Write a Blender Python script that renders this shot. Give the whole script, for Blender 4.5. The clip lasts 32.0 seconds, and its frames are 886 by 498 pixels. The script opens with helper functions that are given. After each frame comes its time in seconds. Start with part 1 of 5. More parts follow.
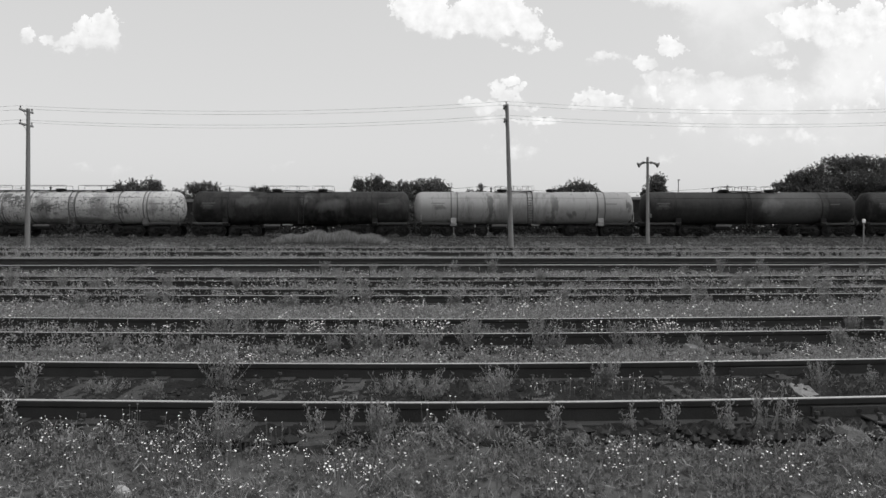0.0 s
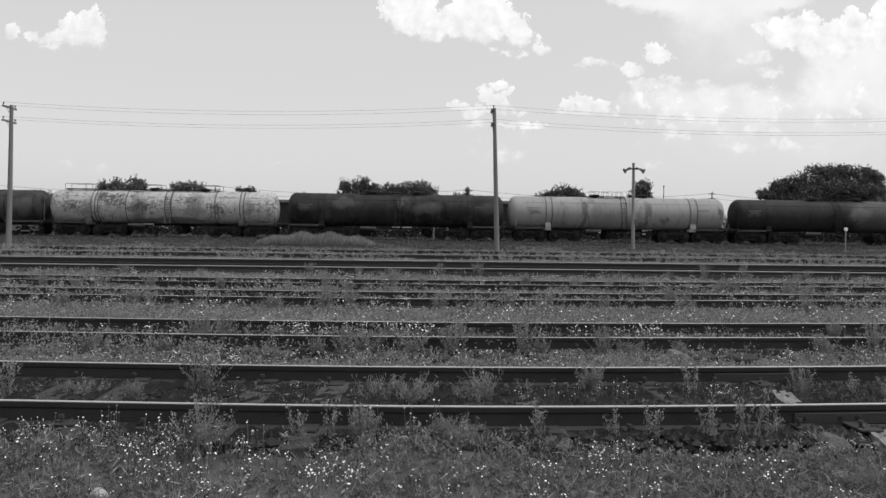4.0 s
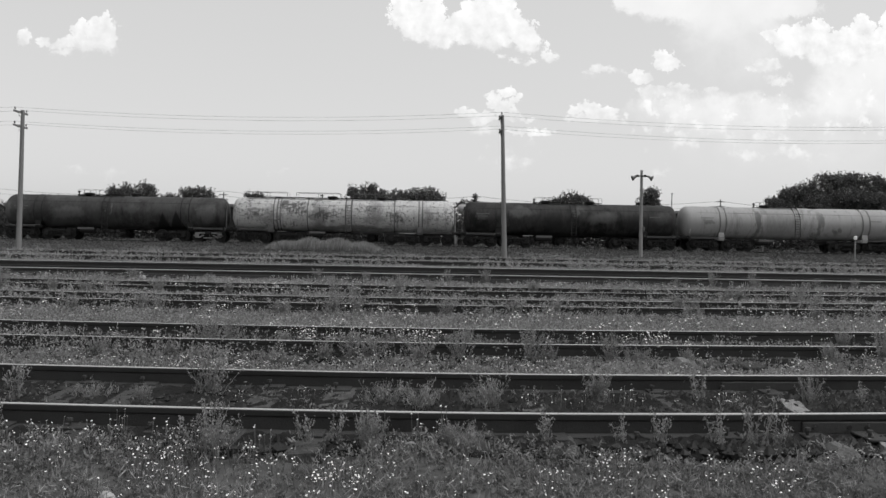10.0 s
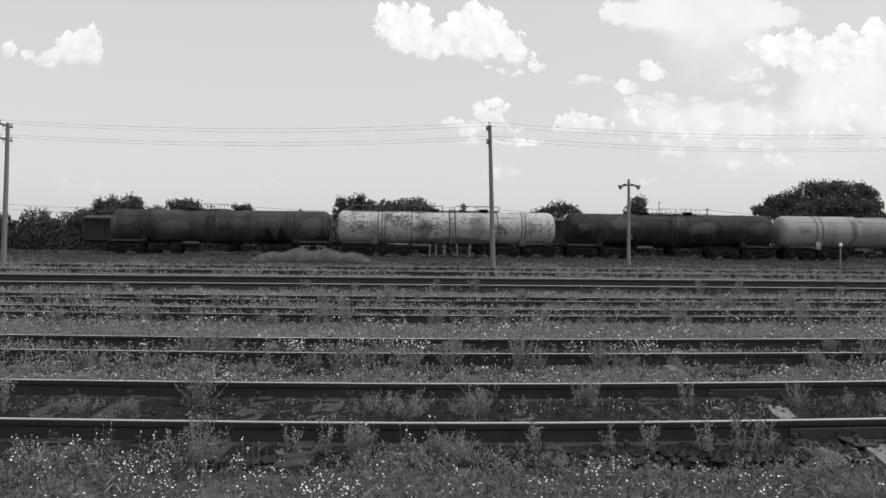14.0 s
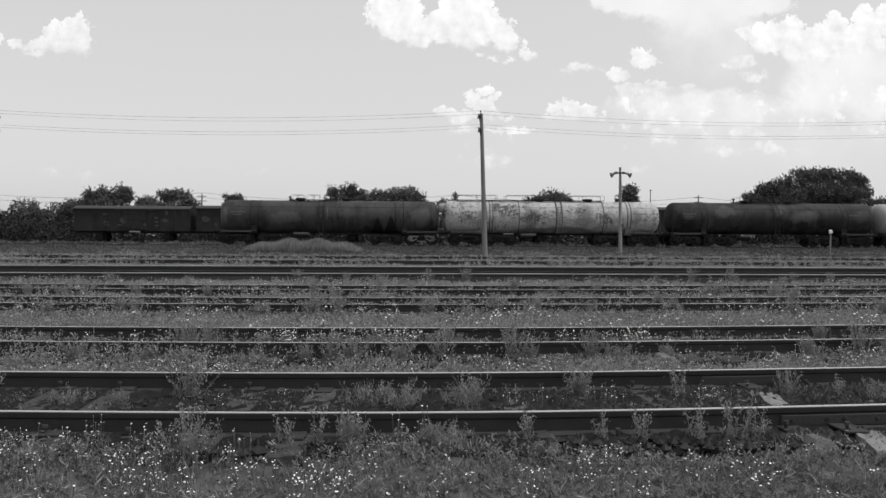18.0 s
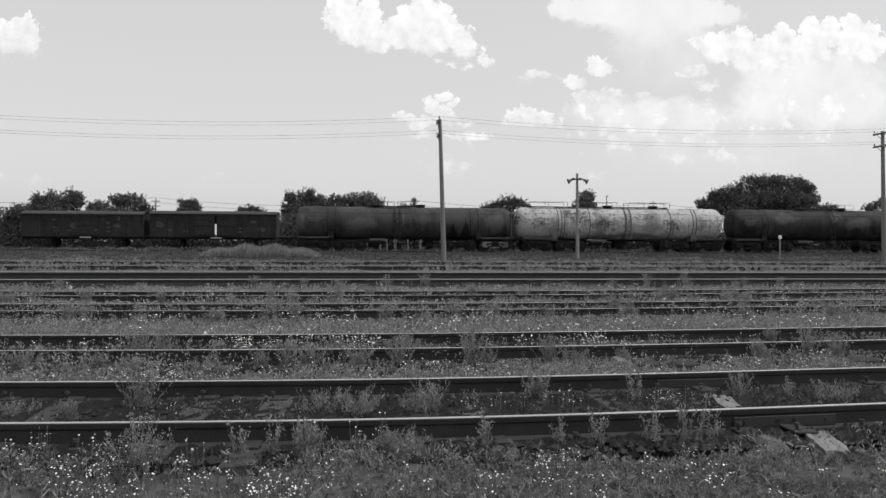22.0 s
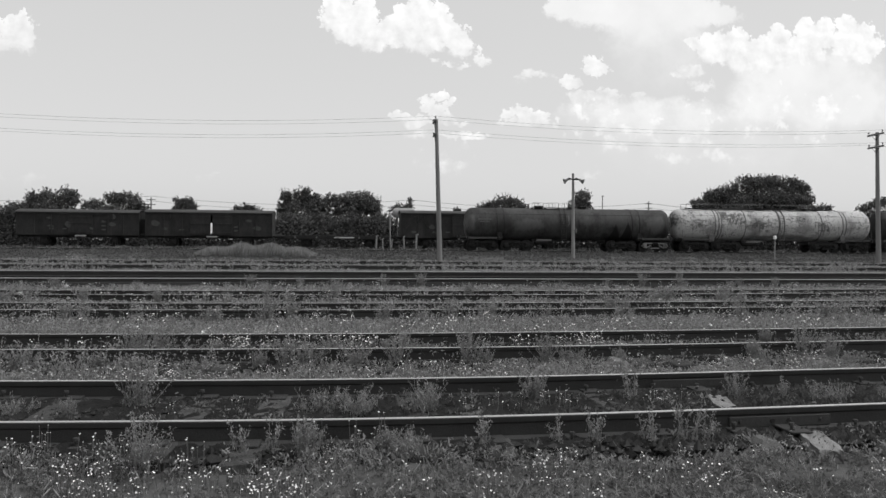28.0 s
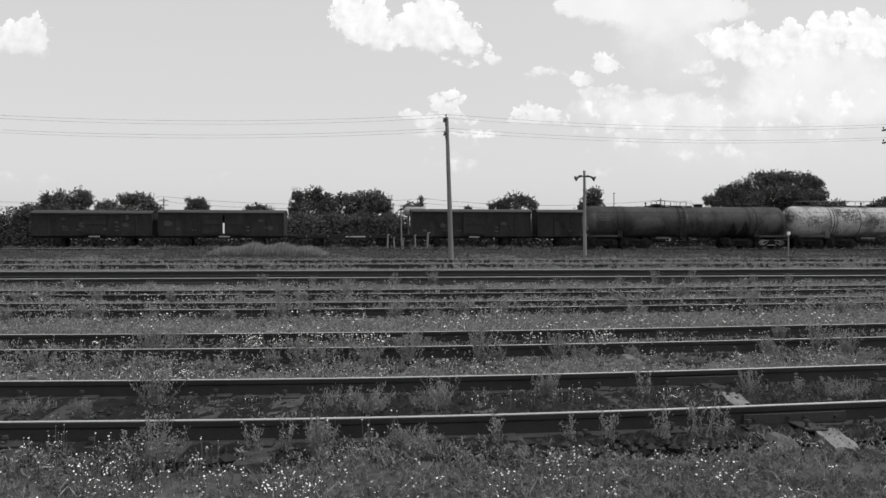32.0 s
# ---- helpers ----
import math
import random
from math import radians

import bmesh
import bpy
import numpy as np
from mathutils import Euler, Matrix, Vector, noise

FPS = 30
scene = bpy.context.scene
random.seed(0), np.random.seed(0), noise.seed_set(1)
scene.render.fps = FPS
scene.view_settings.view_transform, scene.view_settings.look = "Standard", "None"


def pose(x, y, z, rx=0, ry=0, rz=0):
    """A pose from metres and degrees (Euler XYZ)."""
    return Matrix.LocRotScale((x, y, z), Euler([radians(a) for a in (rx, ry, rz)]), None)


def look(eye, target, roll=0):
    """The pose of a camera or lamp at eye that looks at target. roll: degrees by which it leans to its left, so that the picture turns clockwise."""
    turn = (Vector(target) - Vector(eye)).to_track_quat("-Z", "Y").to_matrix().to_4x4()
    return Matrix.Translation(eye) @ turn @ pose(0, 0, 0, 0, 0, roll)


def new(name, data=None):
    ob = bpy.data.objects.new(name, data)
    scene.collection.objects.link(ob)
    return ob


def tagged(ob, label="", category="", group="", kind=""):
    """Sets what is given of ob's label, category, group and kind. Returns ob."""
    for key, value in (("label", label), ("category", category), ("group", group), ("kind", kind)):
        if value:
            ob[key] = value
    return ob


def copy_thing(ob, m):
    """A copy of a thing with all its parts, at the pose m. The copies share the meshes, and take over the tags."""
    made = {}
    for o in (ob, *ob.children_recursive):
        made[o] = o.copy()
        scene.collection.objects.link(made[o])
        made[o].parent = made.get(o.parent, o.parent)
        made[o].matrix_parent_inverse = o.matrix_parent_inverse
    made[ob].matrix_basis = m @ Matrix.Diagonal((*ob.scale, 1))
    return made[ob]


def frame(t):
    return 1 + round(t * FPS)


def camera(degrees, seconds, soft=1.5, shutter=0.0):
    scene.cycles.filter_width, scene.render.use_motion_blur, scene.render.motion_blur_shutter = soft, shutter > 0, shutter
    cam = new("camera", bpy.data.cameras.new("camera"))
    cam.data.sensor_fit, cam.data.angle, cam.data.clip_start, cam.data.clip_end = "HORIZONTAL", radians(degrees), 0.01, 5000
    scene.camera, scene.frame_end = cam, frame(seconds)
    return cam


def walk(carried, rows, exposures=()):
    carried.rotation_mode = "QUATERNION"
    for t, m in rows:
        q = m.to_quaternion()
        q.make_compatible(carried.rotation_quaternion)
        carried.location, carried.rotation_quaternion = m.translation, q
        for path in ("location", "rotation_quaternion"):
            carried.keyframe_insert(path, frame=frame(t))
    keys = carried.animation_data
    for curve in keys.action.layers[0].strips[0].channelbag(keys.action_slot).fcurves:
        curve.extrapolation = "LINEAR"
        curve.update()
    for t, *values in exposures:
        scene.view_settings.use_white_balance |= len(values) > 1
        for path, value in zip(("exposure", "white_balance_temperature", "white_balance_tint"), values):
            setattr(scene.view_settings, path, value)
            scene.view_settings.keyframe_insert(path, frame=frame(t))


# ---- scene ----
LENS = 61.04
cam = camera(LENS, 32.0, soft=1.5)
walk(cam, [
    (0.0, pose(-0.006, -0.024, 1.449, 88.45, -0.02, -1.41)),
    (0.5, pose(0.004, -0.007, 1.449, 88.53, -0.11, -1.48)),
    (1.0, pose(0.003, 0.006, 1.453, 88.38, -0.17, -1.81)),
    (1.5, pose(0.000, 0.004, 1.448, 88.10, -0.28, -2.03)),
    (2.0, pose(0.004, 0.022, 1.445, 88.21, -0.58, -2.22)),
    (2.5, pose(0.015, 0.022, 1.445, 88.68, -0.72, -2.35)),
    (3.0, pose(0.005, 0.017, 1.442, 88.65, -0.92, -2.43)),
    (3.5, pose(-0.001, 0.007, 1.445, 88.60, -0.74, -2.46)),
    (5.5, pose(-0.002, -0.006, 1.452, 89.19, -0.92, -2.36)),
    (6.0, pose(-0.002, -0.002, 1.454, 88.95, -1.05, -2.11)),
    (6.5, pose(-0.002, -0.002, 1.448, 88.89, -1.20, -2.40)),
    (7.0, pose(-0.004, 0.004, 1.449, 88.69, -1.15, -2.34)),
    (7.5, pose(-0.002, 0.005, 1.446, 88.50, -1.18, -2.43)),
    (8.0, pose(-0.005, 0.009, 1.446, 88.66, -1.15, -2.48)),
    (8.5, pose(-0.008, 0.000, 1.447, 88.67, -1.02, -2.51)),
    (9.0, pose(-0.005, -0.003, 1.445, 88.62, -0.71, -1.74)),
    (9.5, pose(-0.006, -0.010, 1.448, 88.84, -1.16, -2.01)),
    (10.0, pose(-0.005, -0.010, 1.447, 89.17, -1.06, -1.90)),
    (10.5, pose(-0.004, -0.018, 1.444, 89.41, -0.75, -2.04)),
    (11.0, pose(-0.002, -0.015, 1.448, 89.20, -0.53, -2.02)),
    (11.5, pose(-0.006, -0.036, 1.455, 89.59, -0.32, -2.01)),
    (12.0, pose(0.001, -0.032, 1.451, 90.07, -0.32, -2.35)),
    (12.5, pose(0.003, -0.026, 1.447, 89.98, -0.49, -2.38)),
    (13.0, pose(0.001, -0.021, 1.453, 89.89, -0.54, -2.61)),
    (13.5, pose(0.001, -0.016, 1.449, 89.95, -0.63, -2.57)),
    (14.0, pose(0.003, -0.019, 1.446, 89.96, -0.60, -2.76)),
    (14.5, pose(0.001, -0.019, 1.444, 89.91, -0.75, -2.68)),
    (16.5, pose(0.004, 0.008, 1.445, 89.40, -0.73, -3.18)),
    (17.0, pose(-0.002, 0.005, 1.448, 89.32, -0.64, -2.95)),
    (17.5, pose(-0.001, -0.003, 1.450, 89.42, -0.34, -3.10)),
    (18.0, pose(0.008, 0.009, 1.448, 89.11, -0.32, -3.37)),
    (18.5, pose(0.001, 0.001, 1.454, 89.36, -0.64, -3.58)),
    (19.0, pose(0.005, 0.009, 1.447, 89.57, -0.89, -4.17)),
    (19.5, pose(0.004, 0.016, 1.449, 89.54, -0.78, -4.63)),
    (20.0, pose(-0.002, 0.008, 1.449, 89.45, -0.56, -4.76)),
    (20.5, pose(0.003, 0.018, 1.449, 89.44, -0.50, -5.28)),
    (21.0, pose(0.008, 0.030, 1.448, 89.42, -0.37, -5.31)),
    (21.5, pose(0.016, 0.034, 1.448, 89.51, -0.31, -6.12)),
    (22.0, pose(0.017, 0.030, 1.445, 89.55, -0.28, -6.50)),
    (22.5, pose(0.007, 0.012, 1.456, 89.65, -0.37, -6.41)),
    (23.0, pose(0.010, 0.018, 1.455, 89.57, -0.30, -6.07)),
    (23.5, pose(0.006, 0.017, 1.452, 89.52, -0.20, -6.13)),
    (24.0, pose(0.020, 0.030, 1.446, 89.22, -0.28, -6.29)),
    (24.5, pose(0.020, 0.024, 1.447, 89.68, -0.68, -6.47)),
    (25.0, pose(0.022, 0.020, 1.450, 89.56, -0.56, -6.72)),
    (25.5, pose(0.016, 0.018, 1.448, 89.47, -0.39, -6.88)),
    (27.5, pose(-0.014, -0.025, 1.461, 89.75, -0.55, -6.70)),
    (28.0, pose(-0.010, -0.007, 1.456, 89.50, -0.44, -6.83)),
    (28.5, pose(-0.009, -0.004, 1.456, 89.34, -0.36, -6.38)),
    (29.0, pose(-0.022, -0.017, 1.460, 89.25, -0.26, -6.21)),
    (29.5, pose(-0.014, -0.012, 1.456, 89.19, -0.10, -6.03)),
    (30.0, pose(-0.020, -0.014, 1.449, 89.19, -0.24, -6.19)),
    (30.5, pose(-0.014, -0.012, 1.459, 89.30, -0.33, -5.96)),
    (31.0, pose(-0.012, -0.010, 1.457, 89.25, -0.04, -5.91)),
    (31.5, pose(-0.013, -0.017, 1.457, 89.40, 0.06, -5.85)),
    (32.0, pose(-0.012, -0.008, 1.457, 89.37, -0.05, -5.97)),
])

# ---- world, sun and exposure ----
SUN_EL, SUN_AZ = 61.0, 104.0          # elevation; azimuth from the tracks' normal towards the right


def make_world():
    w = bpy.data.worlds.new("summer_sky")
    scene.world = w
    w.use_nodes = True
    nt = w.node_tree
    nt.nodes.clear()
    N, L = nt.nodes.new, nt.links.new

    def val(op, a, b=None, c=None, clamp=False):
        n = N("ShaderNodeMath")
        n.operation, n.use_clamp = op, clamp
        for i, s in enumerate((a, b, c)):
            if s is None:
                continue
            if isinstance(s, (int, float)):
                n.inputs[i].default_value = s
            else:
                L(s, n.inputs[i])
        return n.outputs[0]

    sky = N("ShaderNodeTexSky")
    sky.sky_type, sky.sun_disc = "NISHITA", False
    sky.sun_elevation, sky.sun_rotation = radians(SUN_EL), radians(SUN_AZ)
    sky.air_density, sky.dust_density, sky.ozone_density = 1.0, 3.0, 1.0
    grey = N("ShaderNodeRGBToBW")
    L(sky.outputs[0], grey.inputs[0])
    coord = N("ShaderNodeTexCoord")
    sep = N("ShaderNodeSeparateXYZ")
    L(coord.outputs["Generated"], sep.inputs[0])
    depth = val("MAXIMUM", val("ABSOLUTE", sep.outputs[1]), 0.06)
    u, v = val("DIVIDE", sep.outputs[0], depth), val("DIVIDE", sep.outputs[2], depth)
    plane = N("ShaderNodeCombineXYZ")
    L(u, plane.inputs[0]), L(v, plane.inputs[1])

    def fbm(scale, detail, rough, dx=0.0):
        n = N("ShaderNodeTexNoise")
        n.inputs["Scale"].default_value, n.inputs["Detail"].default_value, n.inputs["Roughness"].default_value = scale, detail, rough
        m = N("ShaderNodeVectorMath")
        m.operation = "ADD"
        m.inputs[1].default_value = (dx, dx * 0.7, 0)
        L(plane.outputs[0], m.inputs[0]), L(m.outputs[0], n.inputs["Vector"])
        return n.outputs["Fac"]

    def puffs(scale, dx):
        """Rounded heads, bright in their middles."""
        n = N("ShaderNodeTexVoronoi")
        n.feature, n.inputs["Scale"].default_value, n.inputs["Detail"].default_value, n.inputs["Roughness"].default_value = "F1", scale, 3.0, 0.55
        m = N("ShaderNodeVectorMath")
        m.operation = "ADD"
        m.inputs[1].default_value = (dx, dx * 0.7, 0)
        L(plane.outputs[0], m.inputs[0]), L(m.outputs[0], n.inputs["Vector"])
        return val("SUBTRACT", 0.5, n.outputs["Distance"])

    billow, lee, fine, heads, sheet = fbm(24, 9, 0.6), fbm(24, 9, 0.6, 0.008), fbm(110, 7, 0.65, 3.1), puffs(46, 1.7), fbm(9, 7, 0.55, 5.3)
    edge = val("ADD", val("ADD", val("MULTIPLY", val("SUBTRACT", billow, 0.5), 2.6), val("MULTIPLY", val("SUBTRACT", fine, 0.5), 1.1)), val("MULTIPLY_ADD", heads, 1.1, 0.75))
    relief = val("SUBTRACT", billow, lee)  # heads are lit from above and the right

    drift = val("MULTIPLY_ADD", val("ADD", val("SUBTRACT", sheet, 0.5), val("MULTIPLY", val("SUBTRACT", billow, 0.5), 0.6)), 5.5, 0.75)

    churn, shift, bent = N("ShaderNodeTexNoise"), N("ShaderNodeVectorMath"), N("ShaderNodeVectorMath")  # frays the lumps' outlines
    churn.inputs["Scale"].default_value, churn.inputs["Detail"].default_value, churn.inputs["Roughness"].default_value = 55, 8, 0.68
    shift.operation, bent.operation = "MULTIPLY_ADD", "ADD"
    shift.inputs[1].default_value, shift.inputs[2].default_value = (0.044, 0.034, 0), (-0.022, -0.017, 0)
    L(plane.outputs[0], churn.inputs["Vector"]), L(churn.outputs["Color"], shift.inputs[0])
    L(plane.outputs[0], bent.inputs[0]), L(shift.outputs[0], bent.inputs[1])

    def far_from(u0, v0, a, b):
        """The squared distance of a direction from a lump's middle, in lump radii."""
        step, part_ = N("ShaderNodeVectorMath"), N("ShaderNodeVectorMath")
        step.operation, part_.operation = "MULTIPLY_ADD", "DOT_PRODUCT"
        step.inputs[1].default_value, step.inputs[2].default_value = (1 / a, 1 / b, 0), (-u0 / a, -v0 / b, 0)
        L(bent.outputs[0], step.inputs[0]), L(step.outputs[0], part_.inputs[0]), L(step.outputs[0], part_.inputs[1])
        return part_.outputs["Value"]

    def cloud(lumps, soft, bright, ragged, thin, out):
        near, smooth = None, ragged < 0.5
        for lump in lumps:
            p = far_from(*lump)
            near = p if near is None else val("MINIMUM", near, p)
        deep = val("SUBTRACT", 1.0 - thin, near)
        mask = N("ShaderNodeMapRange")
        mask.interpolation_type = "SMOOTHSTEP"
        mask.inputs["From Min"].default_value = 0.0
        low, high = min(p[1] - p[3] for p in lumps), max(p[1] + p[3] for p in lumps)
        rise = N("ShaderNodeMapRange")  # crisp heads, soft feet
        rise.inputs["From Min"].default_value, rise.inputs["From Max"].default_value = low, low * 0.5 + high * 0.5
        rise.inputs["To Min"].default_value, rise.inputs["To Max"].default_value = soft * 2.6, soft * 0.5
        L(v, rise.inputs["Value"]), L(rise.outputs[0], mask.inputs["From Max"])
        L(val("MULTIPLY_ADD", drift if smooth else edge, ragged, deep), mask.inputs["Value"])
        if smooth:
            light = val("MULTIPLY_ADD", val("SUBTRACT", sheet, 0.5), 0.3, bright)
        else:
            lift = N("ShaderNodeMapRange")  # shaded feet, sunlit heads
            lift.inputs["From Min"].default_value, lift.inputs["From Max"].default_value = low, high
            lift.inputs["To Min"].default_value, lift.inputs["To Max"].default_value = bright - 0.13, bright + 0.04
            L(v, lift.inputs["Value"])
            light = val("ADD", lift.outputs[0], val("ADD", val("MULTIPLY", relief, 0.6), val("MULTIPLY", val("SUBTRACT", heads, 0.15), 0.08)))
            light = val("MAXIMUM", light, val("ADD", out, 0.015))
        mix = N("ShaderNodeMix")
        L(mask.outputs[0], mix.inputs[0]), L(out, mix.inputs[2]), L(light, mix.inputs[3])
        return mix.outputs[0]

    glow = val("MULTIPLY", val("POWER", grey.outputs[0], 0.25), SKY_GAIN)  # milky summer haze evens out the sky
    for lumps, soft, bright, ragged, thin in CLOUDS:
        glow = cloud(lumps, soft, bright, ragged, thin, glow)
    bg, out = N("ShaderNodeBackground"), N("ShaderNodeOutputWorld")
    L(glow, bg.inputs["Color"]), L(bg.outputs[0], out.inputs[0])
    bg.inputs["Strength"].default_value = 1.0


SKY_GAIN = 0.53
CLOUD_LEFT = ((-0.446, 0.263, 0.010, 0.015), (-0.424, 0.264, 0.016, 0.018), (-0.411, 0.266, 0.013, 0.018), (-0.438, 0.243, 0.034, 0.013), (-0.409, 0.246, 0.018, 0.015), (-0.470, 0.242, 0.018, 0.007), (-0.489, 0.246, 0.011, 0.009), (-0.466, 0.232, 0.020, 0.005), (-0.516, 0.256, 0.010, 0.009), (-0.520, 0.247, 0.010, 0.007), (-0.441, 0.276, 0.006, 0.004))
CLOUD_CROWN = ((-0.022, 0.301, 0.025, 0.028), (-0.003, 0.284, 0.031, 0.030), (0.017, 0.307, 0.013, 0.018), (0.053, 0.282, 0.026, 0.024), (0.065, 0.303, 0.019, 0.022), (0.086, 0.311, 0.021, 0.019), (0.109, 0.307, 0.015, 0.019), (0.122, 0.283, 0.023, 0.020), (0.138, 0.265, 0.020, 0.021), (0.091, 0.275, 0.038, 0.027), (0.030, 0.270, 0.038, 0.021), (0.106, 0.242, 0.008, 0.004), (0.125, 0.237, 0.010, 0.004), (0.144, 0.236, 0.010, 0.005), (0.171, 0.245, 0.011, 0.008), (0.167, 0.258, 0.005, 0.006), (0.150, 0.287, 0.005, 0.003))
CLOUD_POLE = ((0.114, 0.197, 0.011, 0.006), (0.096, 0.189, 0.009, 0.008), (0.126, 0.187, 0.008, 0.005), (0.107, 0.178, 0.019, 0.008), (0.054, 0.169, 0.009, 0.006), (0.073, 0.165, 0.023, 0.006), (0.116, 0.166, 0.021, 0.011), (0.088, 0.158, 0.026, 0.007), (0.085, 0.143, 0.018, 0.008), (0.143, 0.160, 0.011, 0.004), (0.160, 0.145, 0.017, 0.004))
CLOUD_MID = ((0.225, 0.180, 0.015, 0.009), (0.206, 0.175, 0.011, 0.006), (0.240, 0.168, 0.022, 0.009), (0.256, 0.173, 0.011, 0.006), (0.261, 0.162, 0.014, 0.007), (0.221, 0.164, 0.027, 0.007))
CLOUD_VEIL = ((0.240, 0.228, 0.020, 0.007), (0.262, 0.226, 0.017, 0.007), (0.222, 0.219, 0.018, 0.005))
CLOUD_WISP = ((0.322, 0.250, 0.014, 0.007), (0.328, 0.239, 0.021, 0.010), (0.297, 0.220, 0.017, 0.009), (0.313, 0.201, 0.026, 0.011), (0.344, 0.201, 0.019, 0.010), (0.352, 0.186, 0.027, 0.011), (0.304, 0.185, 0.023, 0.009), (0.391, 0.206, 0.009, 0.005))
CLOUD_RIDGE = ((0.471, 0.280, 0.017, 0.008), (0.503, 0.285, 0.020, 0.016), (0.534, 0.286, 0.022, 0.019), (0.519, 0.267, 0.046, 0.018), (0.593, 0.295, 0.016, 0.017), (0.578, 0.274, 0.040, 0.018), (0.637, 0.304, 0.018, 0.018), (0.661, 0.301, 0.020, 0.022), (0.626, 0.273, 0.040, 0.022), (0.445, 0.238, 0.011, 0.005), (0.464, 0.239, 0.026, 0.011), (0.486, 0.222, 0.026, 0.007), (0.555, 0.256, 0.056, 0.017), (0.713, 0.291, 0.040, 0.029), (0.699, 0.314, 0.020, 0.015))
CLOUD_HIGH = ((0.288, 0.319, 0.027, 0.015), (0.335, 0.318, 0.046, 0.021), (0.389, 0.313, 0.047, 0.027), (0.443, 0.321, 0.047, 0.030), (0.498, 0.321, 0.035, 0.015), (0.397, 0.278, 0.051, 0.050), (0.440, 0.268, 0.05, 0.05), (0.642, 0.391, 0.241, 0.031))
CLOUD_HAZE = ((0.354, 0.172, 0.078, 0.030), (0.463, 0.162, 0.170, 0.036), (0.660, 0.205, 0.140, 0.070), (0.534, 0.127, 0.207, 0.045))
CLOUD_FIELD = ((0.33, 0.165, 0.09, 0.05), (0.46, 0.150, 0.16, 0.055), (0.63, 0.175, 0.14, 0.065), (0.13, 0.115, 0.06, 0.03))
CLOUD_LOW = ((-0.394, 0.076, 0.020, 0.008), (-0.450, 0.081, 0.016, 0.007), (-0.193, 0.084, 0.013, 0.006), (0.117, 0.101, 0.034, 0.011), (-0.182, 0.086, 0.009, 0.004), (0.150, 0.144, 0.034, 0.006), (0.135, 0.103, 0.028, 0.006), (0.44, 0.118, 0.028, 0.008), (0.509, 0.123, 0.034, 0.010), (0.323, 0.096, 0.018, 0.006), (0.668, 0.197, 0.016, 0.018),)
# lumps, softness of the rim, brightness, raggedness, thinness
CLOUDS = (
    (CLOUD_HAZE, 2.6, 0.88, 0.49, 0.0),
    (CLOUD_HIGH, 1.6, 0.89, 0.45, -0.4),
    (CLOUD_FIELD, 1.0, 0.95, 1.5, 1.05),
    (CLOUD_LOW, 1.4, 0.97, 0.9, 0.0),
    (CLOUD_VEIL, 1.6, 0.86, 0.8, 0.1),
    (CLOUD_WISP, 0.5, 0.95, 0.75, -0.15),
    (CLOUD_MID, 0.5, 0.98, 0.55, 0.0),
    (CLOUD_POLE, 0.5, 0.97, 0.6, 0.0),
    (CLOUD_LEFT, 0.5, 0.98, 0.55, 0.0),
    (CLOUD_CROWN, 0.45, 1.03, 0.55, 0.0),
    (CLOUD_RIDGE, 0.5, 1.03, 0.55, 0.0),
)
make_world()
sun = new("sun", bpy.data.lights.new("sun", "SUN"))
sun.data.energy, sun.data.angle = 2.0, radians(0.6)
sun.matrix_world = look((math.sin(radians(SUN_AZ)) * math.cos(radians(SUN_EL)), math.cos(radians(SUN_AZ)) * math.cos(radians(SUN_EL)), math.sin(radians(SUN_EL))), (0, 0, 0))

# ---- materials ----


